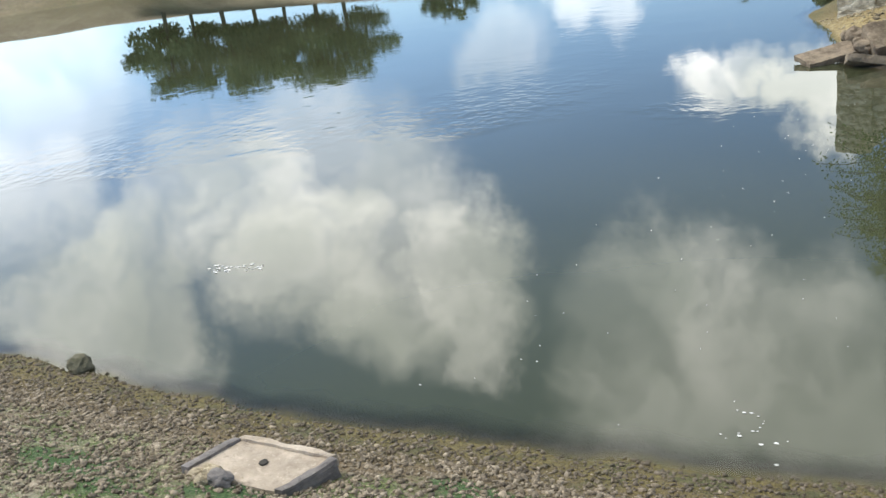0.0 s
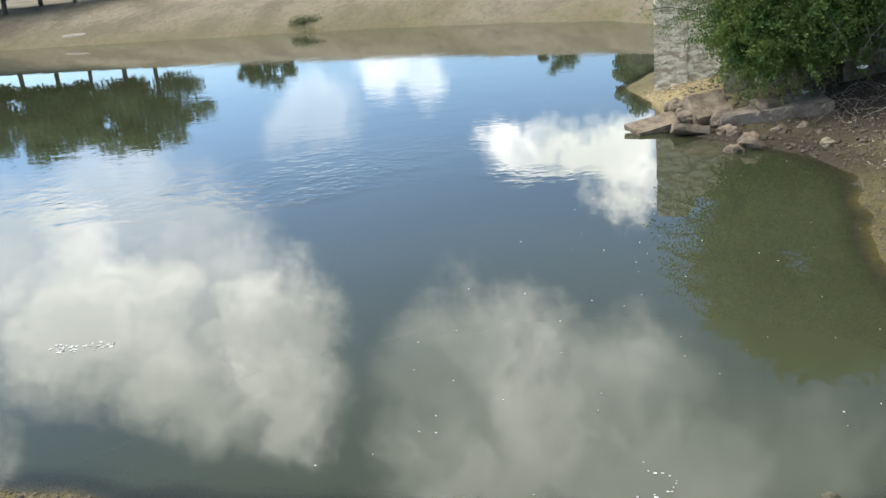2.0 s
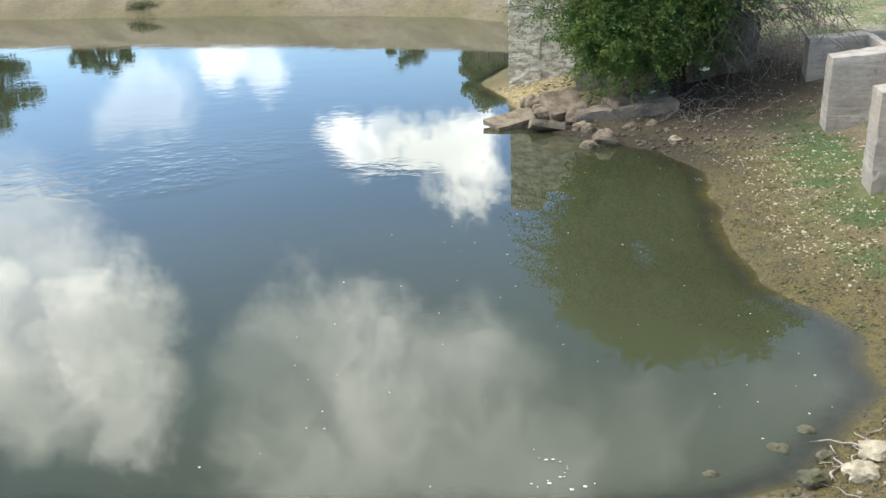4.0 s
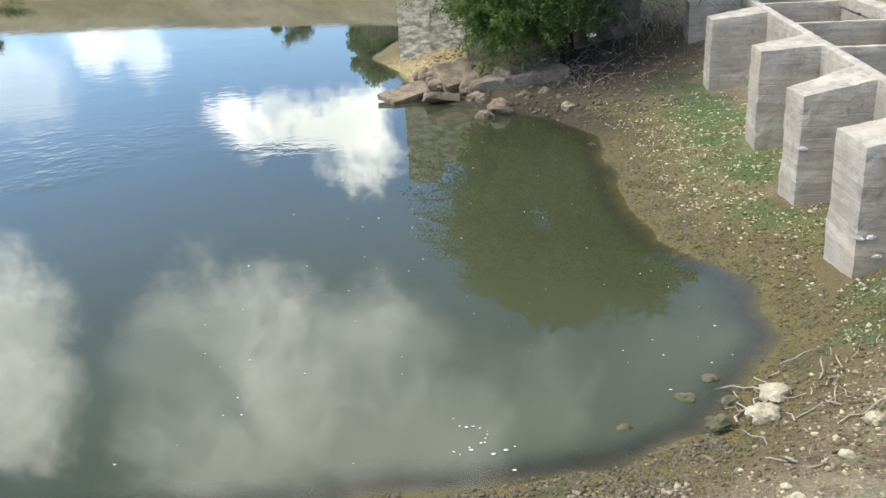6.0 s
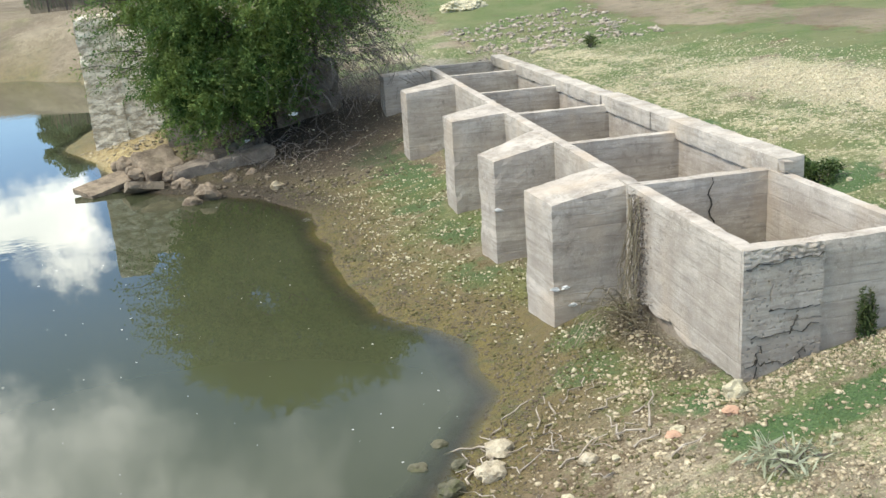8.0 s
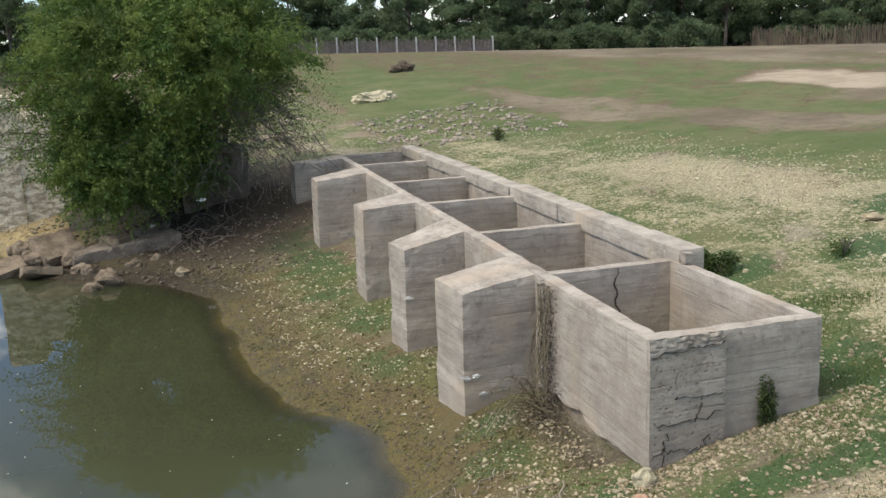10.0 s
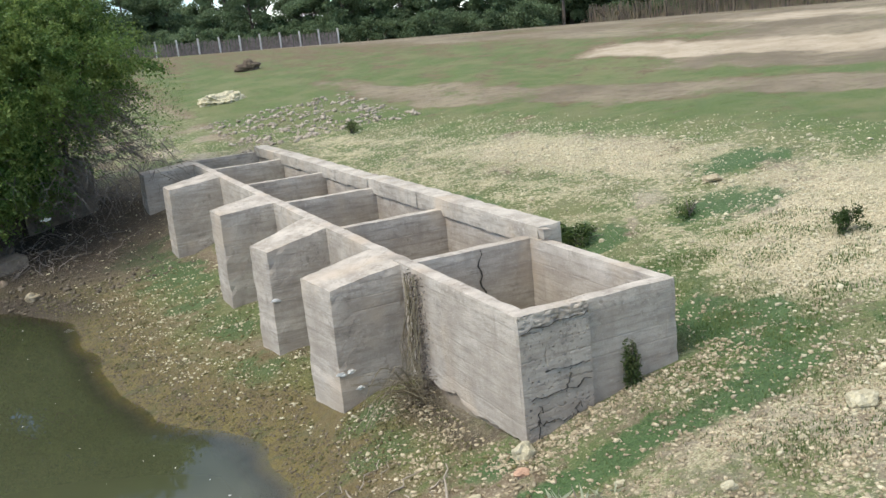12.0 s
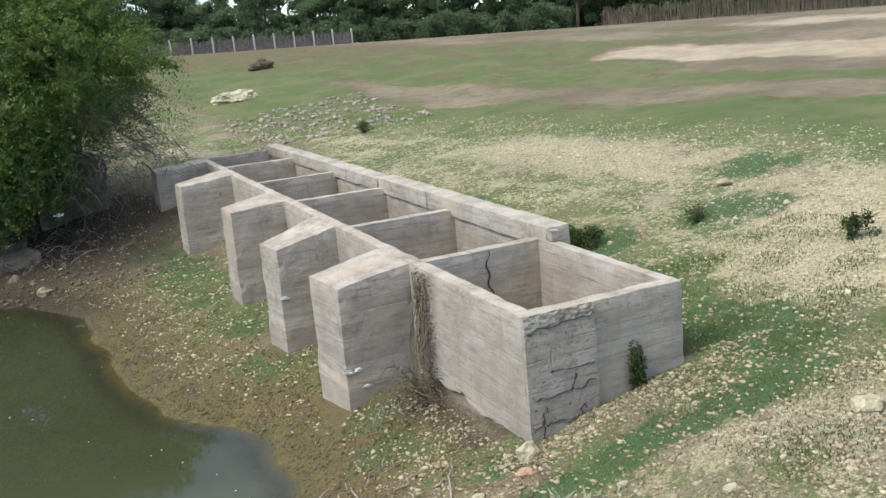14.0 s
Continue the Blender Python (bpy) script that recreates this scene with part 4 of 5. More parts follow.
def make_tree(name, label, seed, tall, wide, bare, mat="tree_leaf", leaves=9500, size=0.25, flat=0.7):
    """A far tree: tapered trunk with limbs, crown of many small leaf clumps."""
    rnd = random.Random(seed)
    root = thing(name, (0, 0, 0), label, "tree")
    verts, faces = [], []
    lean = Vector((rnd.uniform(-0.05, 0.05), rnd.uniform(-0.05, 0.05), 1))
    tube(verts, faces, [lean * (tall * 0.85 * s / 5) + Vector((0.05 * math.sin(s * 2), 0, -0.3 if s == 0 else 0)) for s in range(6)], [0.03 * tall * (1 - s / 6.5) for s in range(6)], 7)
    lobes = []
    for _ in range(20):
        a, k = rnd.uniform(0, 6.28), rnd.uniform(0.25, 1) * wide
        h = tall * rnd.uniform(bare + 0.1, 0.97)
        k *= math.sqrt(max(0.05, 1 - ((h / tall - (bare + 1) / 2) / ((1 - bare) / 2)) ** 2 * 0.8))
        c = Vector((math.cos(a) * k, math.sin(a) * k, h))
        r = wide * rnd.uniform(0.28, 0.48)
        lobes.append((c, (r, r, r * flat)))
        s = lean * (h * 0.72)
        tube(verts, faces, [s, (s + c) / 2 + Vector((0, 0, -0.1)), c], [0.011 * tall, 0.007 * tall, 0.003 * tall], 4)
    ob = new("trunk", mesh_from("trunk", verts, faces, "bark", True))
    ob.parent = root
    verts, faces = [], []
    for _ in range(leaves):
        p, d = crown_point(rnd, lobes)
        leaf(verts, faces, p, size * rnd.uniform(0.5, 1.2), rnd, 0.1, 0.8)
    ob = new("crown", mesh_from("crown", verts, faces, mat))
    ob.parent = root
    return root


def polar(az, dist):
    """A place seen from the walkway in that direction."""
    a = radians(az)
    return -4.3 + math.sin(a) * dist, -8.0 + math.cos(a) * dist


def build_far_trees():
    rnd = random.Random(12)
    kinds = [make_tree("broadleaf_tree", "dark green broadleaf tree at the field's edge", 1, 7.5, 2.6, 0.12),
             make_tree("broadleaf_tree", "tall thin-trunked dark tree at the field's edge", 2, 9.5, 2.4, 0.35),
             make_tree("low_tree", "low rounded dense green tree behind the fence", 3, 4.2, 2.6, 0.0, size=0.22),
             make_tree("broadleaf_tree", "bushy mid-green tree at the field's edge", 4, 6.2, 2.9, 0.08)]
    spots = []
    az = -13.5
    while az < 62:
        az += rnd.uniform(0.6, 1.0)
        spots.append((az, rnd.uniform(84, 90) if az < 33 else rnd.uniform(92, 100), rnd.choice((2, 2, 0, 3)) if az < 24 else rnd.choice((0, 0, 3, 1))))
    az = -13.5
    while az < 62:
        az += rnd.uniform(1.2, 2.0)
        spots.append((az, rnd.uniform(96, 112), rnd.choice((0, 1, 1, 3))))
    az = -13.0
    while az < 62:
        az += rnd.uniform(0.7, 1.2)
        spots.append((az, rnd.uniform(80, 84) if az < 32 else rnd.uniform(88, 92), 4))
    az = 31.0
    while az < 62:
        az += rnd.uniform(1.0, 1.7)
        spots.append((az, rnd.uniform(86, 90), rnd.choice((0, 3, 2))))
    kinds.append(make_tree("shrub", "dense dark shrub under the trees", 6, 2.4, 2.0, 0.0, size=0.22, leaves=3800))
    for n in range(6):
        spots.append((-10.6 + n * 1.05, 86 + 3 * math.sin(n * 2.0), 1 if n % 3 else 0))
    first = set()
    for az, dist, k in spots:
        x, y = polar(az, dist)
        m = pose(x, y, height(x, y), 0, 0, rnd.uniform(0, 360)) @ Matrix.Scale(rnd.uniform(0.6, 0.9) if az > -5 else rnd.uniform(0.72, 0.9), 4)
        if k not in first:
            kinds[k].matrix_basis = m
            tagged(kinds[k], group="trees along the field")
            first.add(k)
        else:
            ob = copy_thing(kinds[k], m)
            ob.scale = m.to_scale()
    # flat-topped trees on the far shore
    one = make_tree("flat_topped_tree", "flat-topped dark tree on the far shore", 8, 8.6, 4.6, 0.14, size=0.42, leaves=6500, flat=0.6)
    tagged(one, group="trees on the far shore")
    for n, (az, dist) in enumerate(((-41.6, 106), (-43.3, 108), (-45.2, 109), (-47, 112), (-48.9, 110), (-50.7, 113), (-52.2, 112))):
        x, y = polar(az, dist)
        m = pose(x, y, height(x, y), 0, 0, 77 * n) @ Matrix.Scale(1.02 + 0.1 * math.sin(n * 2.2), 4)
        if n == 0:
            one.matrix_basis = m
        else:
            ob = copy_thing(one, m)
            ob.scale = m.to_scale()
    small = make_tree("small_tree", "small dark tree above the far bank", 9, 3.0, 1.5, 0.0, size=0.35, leaves=1500)
    tagged(small, group="small trees above the far bank")
    for n, (az, dist, s) in enumerate(((-34.9, 93, 0.95), (-36, 94, 0.8), (-33.8, 95, 0.75), (-17.0, 82, 0.85), (-18.0, 84, 0.5), (-16.2, 83, 0.55))):
        x, y = polar(az, dist)
        m = pose(x, y, height(x, y) - 0.1, 0, 0, 50 * n) @ Matrix.Scale(s, 4)
        if n == 0:
            small.matrix_basis = m
        else:
            ob = copy_thing(small, m)
            ob.scale = m.to_scale()


build_far_trees()

# ---- scattered stones and turf ----
def rock_shapes(count, seed):
    shapes = []
    for n in range(count):
        bm = rock_mesh((1, 1, 1), seed + n * 0.37, 0.62, 1, 0.6)
        bm.verts.ensure_lookup_table()
        rnd = random.Random(n)
        for v in bm.verts:
            v.co *= rnd.uniform(0.5, 1.4)
        shapes.append((np.array([v.co[:] for v in bm.verts]), np.array([[v.index for v in f.verts] for f in bm.faces])))
        bm.free()
    return shapes


SHAPES = rock_shapes(8, 3.0)


def scatter_stones(name, label, mat, xy, sizes, seed, sink=0.25):
    r = np.random.RandomState(seed)
    z = land(xy[:, 0], xy[:, 1])
    vs, fs, base = [], [], 0
    kind = r.randint(0, len(SHAPES), len(xy))
    for k, (sv, sf) in enumerate(SHAPES):
        pick = np.where(kind == k)[0]
        if not len(pick):
            continue
        a = r.uniform(0, 6.28, len(pick))
        ca, sa = np.cos(a), np.sin(a)
        s = sizes[pick][:, None] * r.uniform(0.65, 1.3, (len(pick), 3))
        loc = sv[None] * s[:, None, :]
        x = loc[..., 0] * ca[:, None] - loc[..., 1] * sa[:, None]
        y = loc[..., 0] * sa[:, None] + loc[..., 1] * ca[:, None]
        w = np.stack([x + xy[pick, 0][:, None], y + xy[pick, 1][:, None], loc[..., 2] + (z[pick] + (0.72 - sink) * s[:, 2] * 0.6)[:, None]], -1)
        vs.append(w.reshape(-1, 3))
        fs.append((sf[None] + (base + np.arange(len(pick)) * len(sv))[:, None, None]).reshape(-1, 3))
        base += len(pick) * len(sv)
    v, f = np.concatenate(vs), np.concatenate(fs)
    me = bpy.data.meshes.new(name)
    me.vertices.add(len(v))
    me.vertices.foreach_set("co", v.ravel())
    me.loops.add(f.size)
    me.loops.foreach_set("vertex_index", f.ravel().astype(np.int32))
    me.polygons.add(len(f))
    me.polygons.foreach_set("loop_start", np.arange(0, f.size, 3))
    me.update(calc_edges=True)
    me.materials.append(MAT[mat])
    return tagged(new(name, me), label, "stones", kind="stuff")


def clear_of_walls(x, y):
    box = (x > -0.06) & (x < 2.4) & (y > -0.05) & (y < 18.8)
    pier = np.zeros(x.shape, bool)
    for y0 in (3.04, 6.17, 9.4, 14.3, 17.7):
        pier |= (x > -1.3) & (x < 0) & (y > y0 - 0.04) & (y < y0 + 1.1)
    return ~(box | pier)


def strew(count, x0, x1, y0, y1, lo, hi, seed, want):
    """Random places in a stretch, thinned by want(x, y, d) in 0..1, with sizes of which most are small."""
    r = np.random.RandomState(seed)
    x, y = r.uniform(x0, x1, count), r.uniform(y0, y1, count)
    d = inland(x, y)
    ok = (r.uniform(0, 1, count) < want(x, y, d)) & clear_of_walls(x, y)
    sizes = lo + (hi - lo) * r.uniform(0, 1, count) ** 3.2
    return np.stack([x, y], -1)[ok], sizes[ok]


def clump(x, y, size, seed):
    return np.clip(0.5 + 0.6 * waves(x, y, size, seed), 0, 1)


def build_stones():
    xy, s = strew(110000, -17, -3.5, -5.2, -1.0, 0.006, 0.040, 1, lambda x, y, d: smooth(d, 0.25, 0.9) * (0.15 + 0.75 * clump(x, y, 1.6, 41)) * smooth(d, 3.4, 2.2))
    scatter_stones("gravel", "pale grey-brown gravel on the bank", "gravel", xy, s, 2)
    xy, s = strew(34000, -17, -3.0, -4.0, 0.4, 0.008, 0.034, 3, lambda x, y, d: smooth(d, -0.12, 0.05) * smooth(d, 1.0, 0.35))
    scatter_stones("shore_gravel", "dark muddy stones along the waterline", "mudstone", xy, s, 4)
    xy, s = strew(60000, -4.2, 3.5, -5.0, 2.6, 0.005, 0.034, 5, lambda x, y, d: smooth(d, 0.35, 1.3) * (0.25 + 0.75 * clump(x, y, 1.2, 42) ** 1.5) * (0.45 + 0.55 * smooth(x, -2.2, -0.6)) * (1 - 0.8 * lush_turf(x, y)))
    scatter_stones("gravel", "tan limestone gravel below the sluice", "tan_gravel", xy, s, 6)
    xy, s = strew(34000, -4.2, 0.3, 1.5, 21, 0.006, 0.036, 7, lambda x, y, d: smooth(d, 0.25, 1.0) * (0.14 + 0.6 * clump(x, y, 1.3, 43) ** 2) * (0.1 + 0.9 * smooth(y, 15.0, 12.5)))
    scatter_stones("gravel", "scattered pale limestone chips beside the piers", "limestone", xy, s, 8)
    xy, s = strew(52000, -4.4, 0.0, -1.5, 14, 0.008, 0.026, 9, lambda x, y, d: smooth(d, -0.1, 0.03) * smooth(d, 1.5, 0.5) * (0.3 + 0.7 * clump(x, y, 1.0, 44)))
    scatter_stones("shore_gravel", "mud-coloured clods along the bay", "mudstone", xy, s, 10)
    xy, s = strew(190000, 1.2, 15.5, -5.5, 24, 0.007, 0.034, 11, lambda x, y, d: smooth(d, 2.5, 4.5) * smooth(d, 15.5, 11.5) * (0.12 + 0.88 * np.maximum(0.7 * clump(x, y, 1.9, 45) ** 1.6, rubble_field(x, y))) * (1 - 0.85 * lush_turf(x, y)))
    scatter_stones("limestone_rubble", "white limestone rubble strewn over the bank", "limestone", xy, s, 12)
    xy, s = strew(26000, -4.6, 0.0, -1.2, 14.5, 0.008, 0.036, 31, lambda x, y, d: smooth(d, 0.05, 0.2) * smooth(d, 3.8, 1.2) * (0.1 + 0.9 * clump(x, y, 0.9, 64)))
    scatter_stones("mud_clods", "olive clods of dried mud round the bay", "mud_clod", xy, s, 32)
    xy, s = strew(30000, 3.0, 12, -3.5, 19, 0.014, 0.056, 33, lambda x, y, d: rubble_field(x, y) * (0.15 + 0.5 * clump(x, y, 0.8, 65)) * (1 - lush_turf(x, y)))
    scatter_stones("limestone_rubble", "larger white limestone lumps on the bare bank", "limestone", xy, s, 34)
    xy, s = strew(9000, -9, 0.8, 13.5, 21.5, 0.012, 0.075, 13, lambda x, y, d: smooth(d, -0.05, 0.15) * smooth(d, 5.5, 2.0) * 0.5)
    scatter_stones("dark_rubble", "dark rubble round the ruin's footing", "mudstone", xy, s, 14)
    xy, s = strew(7000, -0.5, 2.7, -0.75, 0.02, 0.008, 0.035, 17, lambda x, y, d: smooth(y, -0.75, -0.1) * 0.42)
    scatter_stones("gravel", "tan gravel apron along the end wall", "tan_gravel", xy, s, 18)
    xy, s = strew(2600, -11.6, -8.2, 18, 23, 0.015, 0.07, 19, lambda x, y, d: smooth(d, 0.02, 0.2) * 0.35)
    scatter_stones("gravel", "ochre stones on the soil spit below the pillar", "tan_gravel", xy, s, 20)
    xy, s = strew(9000, 2.2, 8.5, 21.0, 28.5, 0.02, 0.12, 15, lambda x, y, d: 0.3 * clump(x, y, 2.0, 66))
    scatter_stones("grey_rubble", "grey broken stones at the bank's far end", "driftwood", xy, s, 16)


build_stones()


def scatter_blades(name, label, mat, xy, lo, hi, seed, wide=0.16):
    r = np.random.RandomState(seed)
    n = len(xy)
    z = land(xy[:, 0], xy[:, 1])
    a, h = r.uniform(0, 6.28, n), r.uniform(lo, hi, n)
    lean = r.uniform(0.1, 0.9, n) * h
    root = np.stack([xy[:, 0], xy[:, 1], z - 0.005], -1)
    side = np.stack([-np.sin(a), np.cos(a), 0 * a], -1) * (h * wide)[:, None]
    tip = root + np.stack([np.cos(a) * lean, np.sin(a) * lean, h], -1)
    v = np.stack([root - side, root + side, tip], 1).reshape(-1, 3)
    me = bpy.data.meshes.new(name)
    me.vertices.add(len(v))
    me.vertices.foreach_set("co", v.ravel())
    me.loops.add(3 * n)
    me.loops.foreach_set("vertex_index", np.arange(3 * n, dtype=np.int32))
    me.polygons.add(n)
    me.polygons.foreach_set("loop_start", np.arange(0, 3 * n, 3))
    me.update(calc_edges=True)
    me.materials.append(MAT[mat])
    return tagged(new(name, me), label, "grass", kind="stuff")


def build_turf():
    xy, _ = strew(230000, -13, 8, -5.5, 20, 0, 1, 21, lambda x, y, d: smooth(d, 0.7, 1.6) * clump(x, y, 2.3, 46) ** 1.4 * smooth(np.hypot(x + 4, y + 6), 26, 12))
    scatter_blades("grass", "short green turf in patches on the bank", "grass", xy, 0.012, 0.045, 22)
    xy, _ = strew(90000, 1.0, 7.0, -5.0, 3.0, 0, 1, 23, lambda x, y, d: clump(x, y, 1.6, 47) ** 2)
    scatter_blades("grass", "short green turf beside the sluice", "grass", xy, 0.015, 0.06, 24)
    xy, _ = strew(60000, -1.5, 5, -2.5, 2.5, 0, 1, 27, lambda x, y, d: np.maximum(np.exp(-(((x - 3.15) / 0.75) ** 2 + (y / 1.5) ** 2)), np.maximum(0.8 * np.exp(-(((x - 2.3) / 1.1) ** 2 + ((y + 1.5) / 0.6) ** 2)), 0.7 * np.exp(-(((x - 0.5) / 0.9) ** 2 + ((y + 1.0) / 0.45) ** 2)))) ** 2 * clump(x, y, 0.7, 49))
    scatter_blades("grass", "lush short turf round the end wall", "grass", xy, 0.012, 0.045, 28)
    xy, _ = strew(120000, 2.4, 26, -4, 34, 0, 1, 25, lambda x, y, d: smooth(d, 5, 14) * (0.25 + 0.6 * clump(x, y, 4.0, 48)) * smooth(np.hypot(x + 4, y + 8), 44, 22))
    scatter_blades("grass", "thin turf on the upper bank", "grass", xy, 0.012, 0.035, 26, 0.2)


build_turf()


def lone_rock(name, label, mat, x, y, size, seed, flat=0.7, z=None, category="rock", group=""):
    bm = rock_mesh((size, size * 0.85, size), seed, flat, 3, 0.4)
    at = (x, y, (height(x, y) if z is None else z) + size * flat * 0.45)
    return solid(name, bm, mat, label, category, at, group)


def build_rocks():
    for x, y, s, n in ((-2.42, 0.62, 0.165, 1.1), (-2.62, 0.2, 0.165, 2.7)):
        lone_rock("white_rock", "white pitted rock at the bay's edge", "white_rock", x, y, s, n, 0.62, group="white rocks by the bay")
    lone_rock("white_rock", "small white rock among driftwood", "white_rock", -1.75, -0.36, 0.10, 4.2, group="white rocks by the bay")
    for x, y, s, n in ((-3.07, 0.12, 0.15, 1.9), (-2.86, 0.62, 0.10, 3.3)):
        lone_rock("mossy_rock", "weed-covered brown rock at the waterline", "mossy_rock", x, y, s, n)
    for x, y, s, n in ((-3.98, 0.14, 0.09, 5.1), (-3.31, 0.76, 0.11, 6.4), (-3.0, 1.2, 0.10, 7.7)):
        lone_rock("mossy_rock", "weed-covered rock breaking the shallow water", "mossy_rock", x, y, s, n, 0.55, -0.04, group="rocks in the shallows")
    lone_rock("mossy_rock", "dark mossy boulder at the water's edge", "mossy_rock", -13.85, -2.15, 0.18, 8.8, 0.85)
    lone_rock("pale_rock", "pale rock at the foot of the sluice's corner", "limestone", -0.13, -0.2, 0.13, 9.4, 0.8)
    for x, y, s in ((-0.36, -0.55, 0.085), (-0.93, -0.50, 0.075)):
        lone_rock("brick_fragment", "worn orange brick fragment on the gravel", "brick_red", x, y, s, x * 3, 0.5, category="brick")
    lone_rock("flat_stone", "flat pale stone on the grassy bank", "tan_gravel", 7.45, 5.48, 0.2, 3.9, 0.35)
    lone_rock("flat_stone", "pale stone half sunk in the turf", "limestone", 2.3, -2.35, 0.16, 5.9, 0.6)
    lone_rock("pale_rock", "pale stone below the ruined wall", "tan_gravel", -4.6, 14.6, 0.16, 2.2, 0.75)
    lone_rock("pale_rock", "pale stone at the foot of the ruin in the water", "ruin_stone", -6.65, 14.35, 0.22, 6.1, 0.75, -0.05)
    lone_rock("mossy_rock", "brown lump of masonry in the water by the ruin", "ruin_stone", -6.3, 14.75, 0.33, 6.9, 0.9, -0.05)
    for n in range(46):
        rnd = random.Random(n * 7 + 1)
        x, y = (rnd.uniform(-3, 3.5), rnd.uniform(-3.6, -0.4)) if n < 22 else (rnd.uniform(2.6, 11), rnd.uniform(-3, 14))
        if inland(x, y) < 1:
            continue
        lone_rock("limestone_piece", "pale broken limestone piece lying on the bank", "limestone", x, y, rnd.uniform(0.04, 0.08), n * 1.3, 0.6, category="stone", group="larger stones on the bank")


build_rocks()


# ---- cover slab on the near bank ----
def build_cover():
    z = height(-9.2, -3.1)
    root = thing("cover_slab", (-9.02, -3.25, z), "square pale concrete cover slab lying tilted on gravel", "concrete slab")
    root.rotation_euler = (radians(1), radians(2), radians(9))
    def lean(q):
        return Vector((q.x + 0.38 * q.y, q.y, q.z))

    bm = slab_mesh(-0.56, 0.52, -0.31, 0.30, -0.05, 0.15, 0.05, 0.012, 0.03, lean, seed=31)
    part("slab", bm, "dirty_slab", root)
    # raised lips round the cover; the outer ones' dark grey has side shade painted in
    for x0, x1, y0, y1, z0, z1, mat in ((-0.56, 0.53, 0.25, 0.33, 0.05, 0.19, "dirty_slab"), (0.51, 0.60, -0.32, 0.27, -0.06, 0.185, "rim_shade_grey"), (-0.61, -0.52, -0.30, 0.26, 0.02, 0.18, "rim_shade_grey")):
        part("rim", slab_mesh(x0, x1, y0, y1, z0, z1, 0.045, 0.012, 0.016, lean, seed=x0 + 32), mat, root, "worn raised rim with side shade in its dark grey" if mat == "rim_shade_grey" else "worn sandy rim")
    bm = bmesh.new()
    bmesh.ops.create_cone(bm, cap_ends=True, segments=14, radius1=0.045, radius2=0.04, depth=0.012)
    for v in bm.verts:
        v.co += Vector((0.02, 0.02, 0.158)) + noise.noise_vector(v.co * 30) * 0.008
    part("hole", bm, "hole", root, "dark lifting hole")
    lone_rock("concrete_lump", "broken grey concrete lump beside the cover slab", "rim_shade_grey", -9.1, -3.66, 0.13, 3.3, 0.7)
    for n, (x, y, r) in enumerate(((-9.28, -3.6, 0.11), (-9.42, -3.52, 0.09), (-9.6, -3.4, 0.10), (-9.25, -3.75, 0.08), (-9.75, -3.22, 0.07), (-9.5, -3.62, 0.07))):
        lone_rock("concrete_lump", "broken pale concrete lump beside the cover slab", "tan_gravel", x, y, r, 7.3 + n, 0.7, group="lumps beside the cover slab")


build_cover()


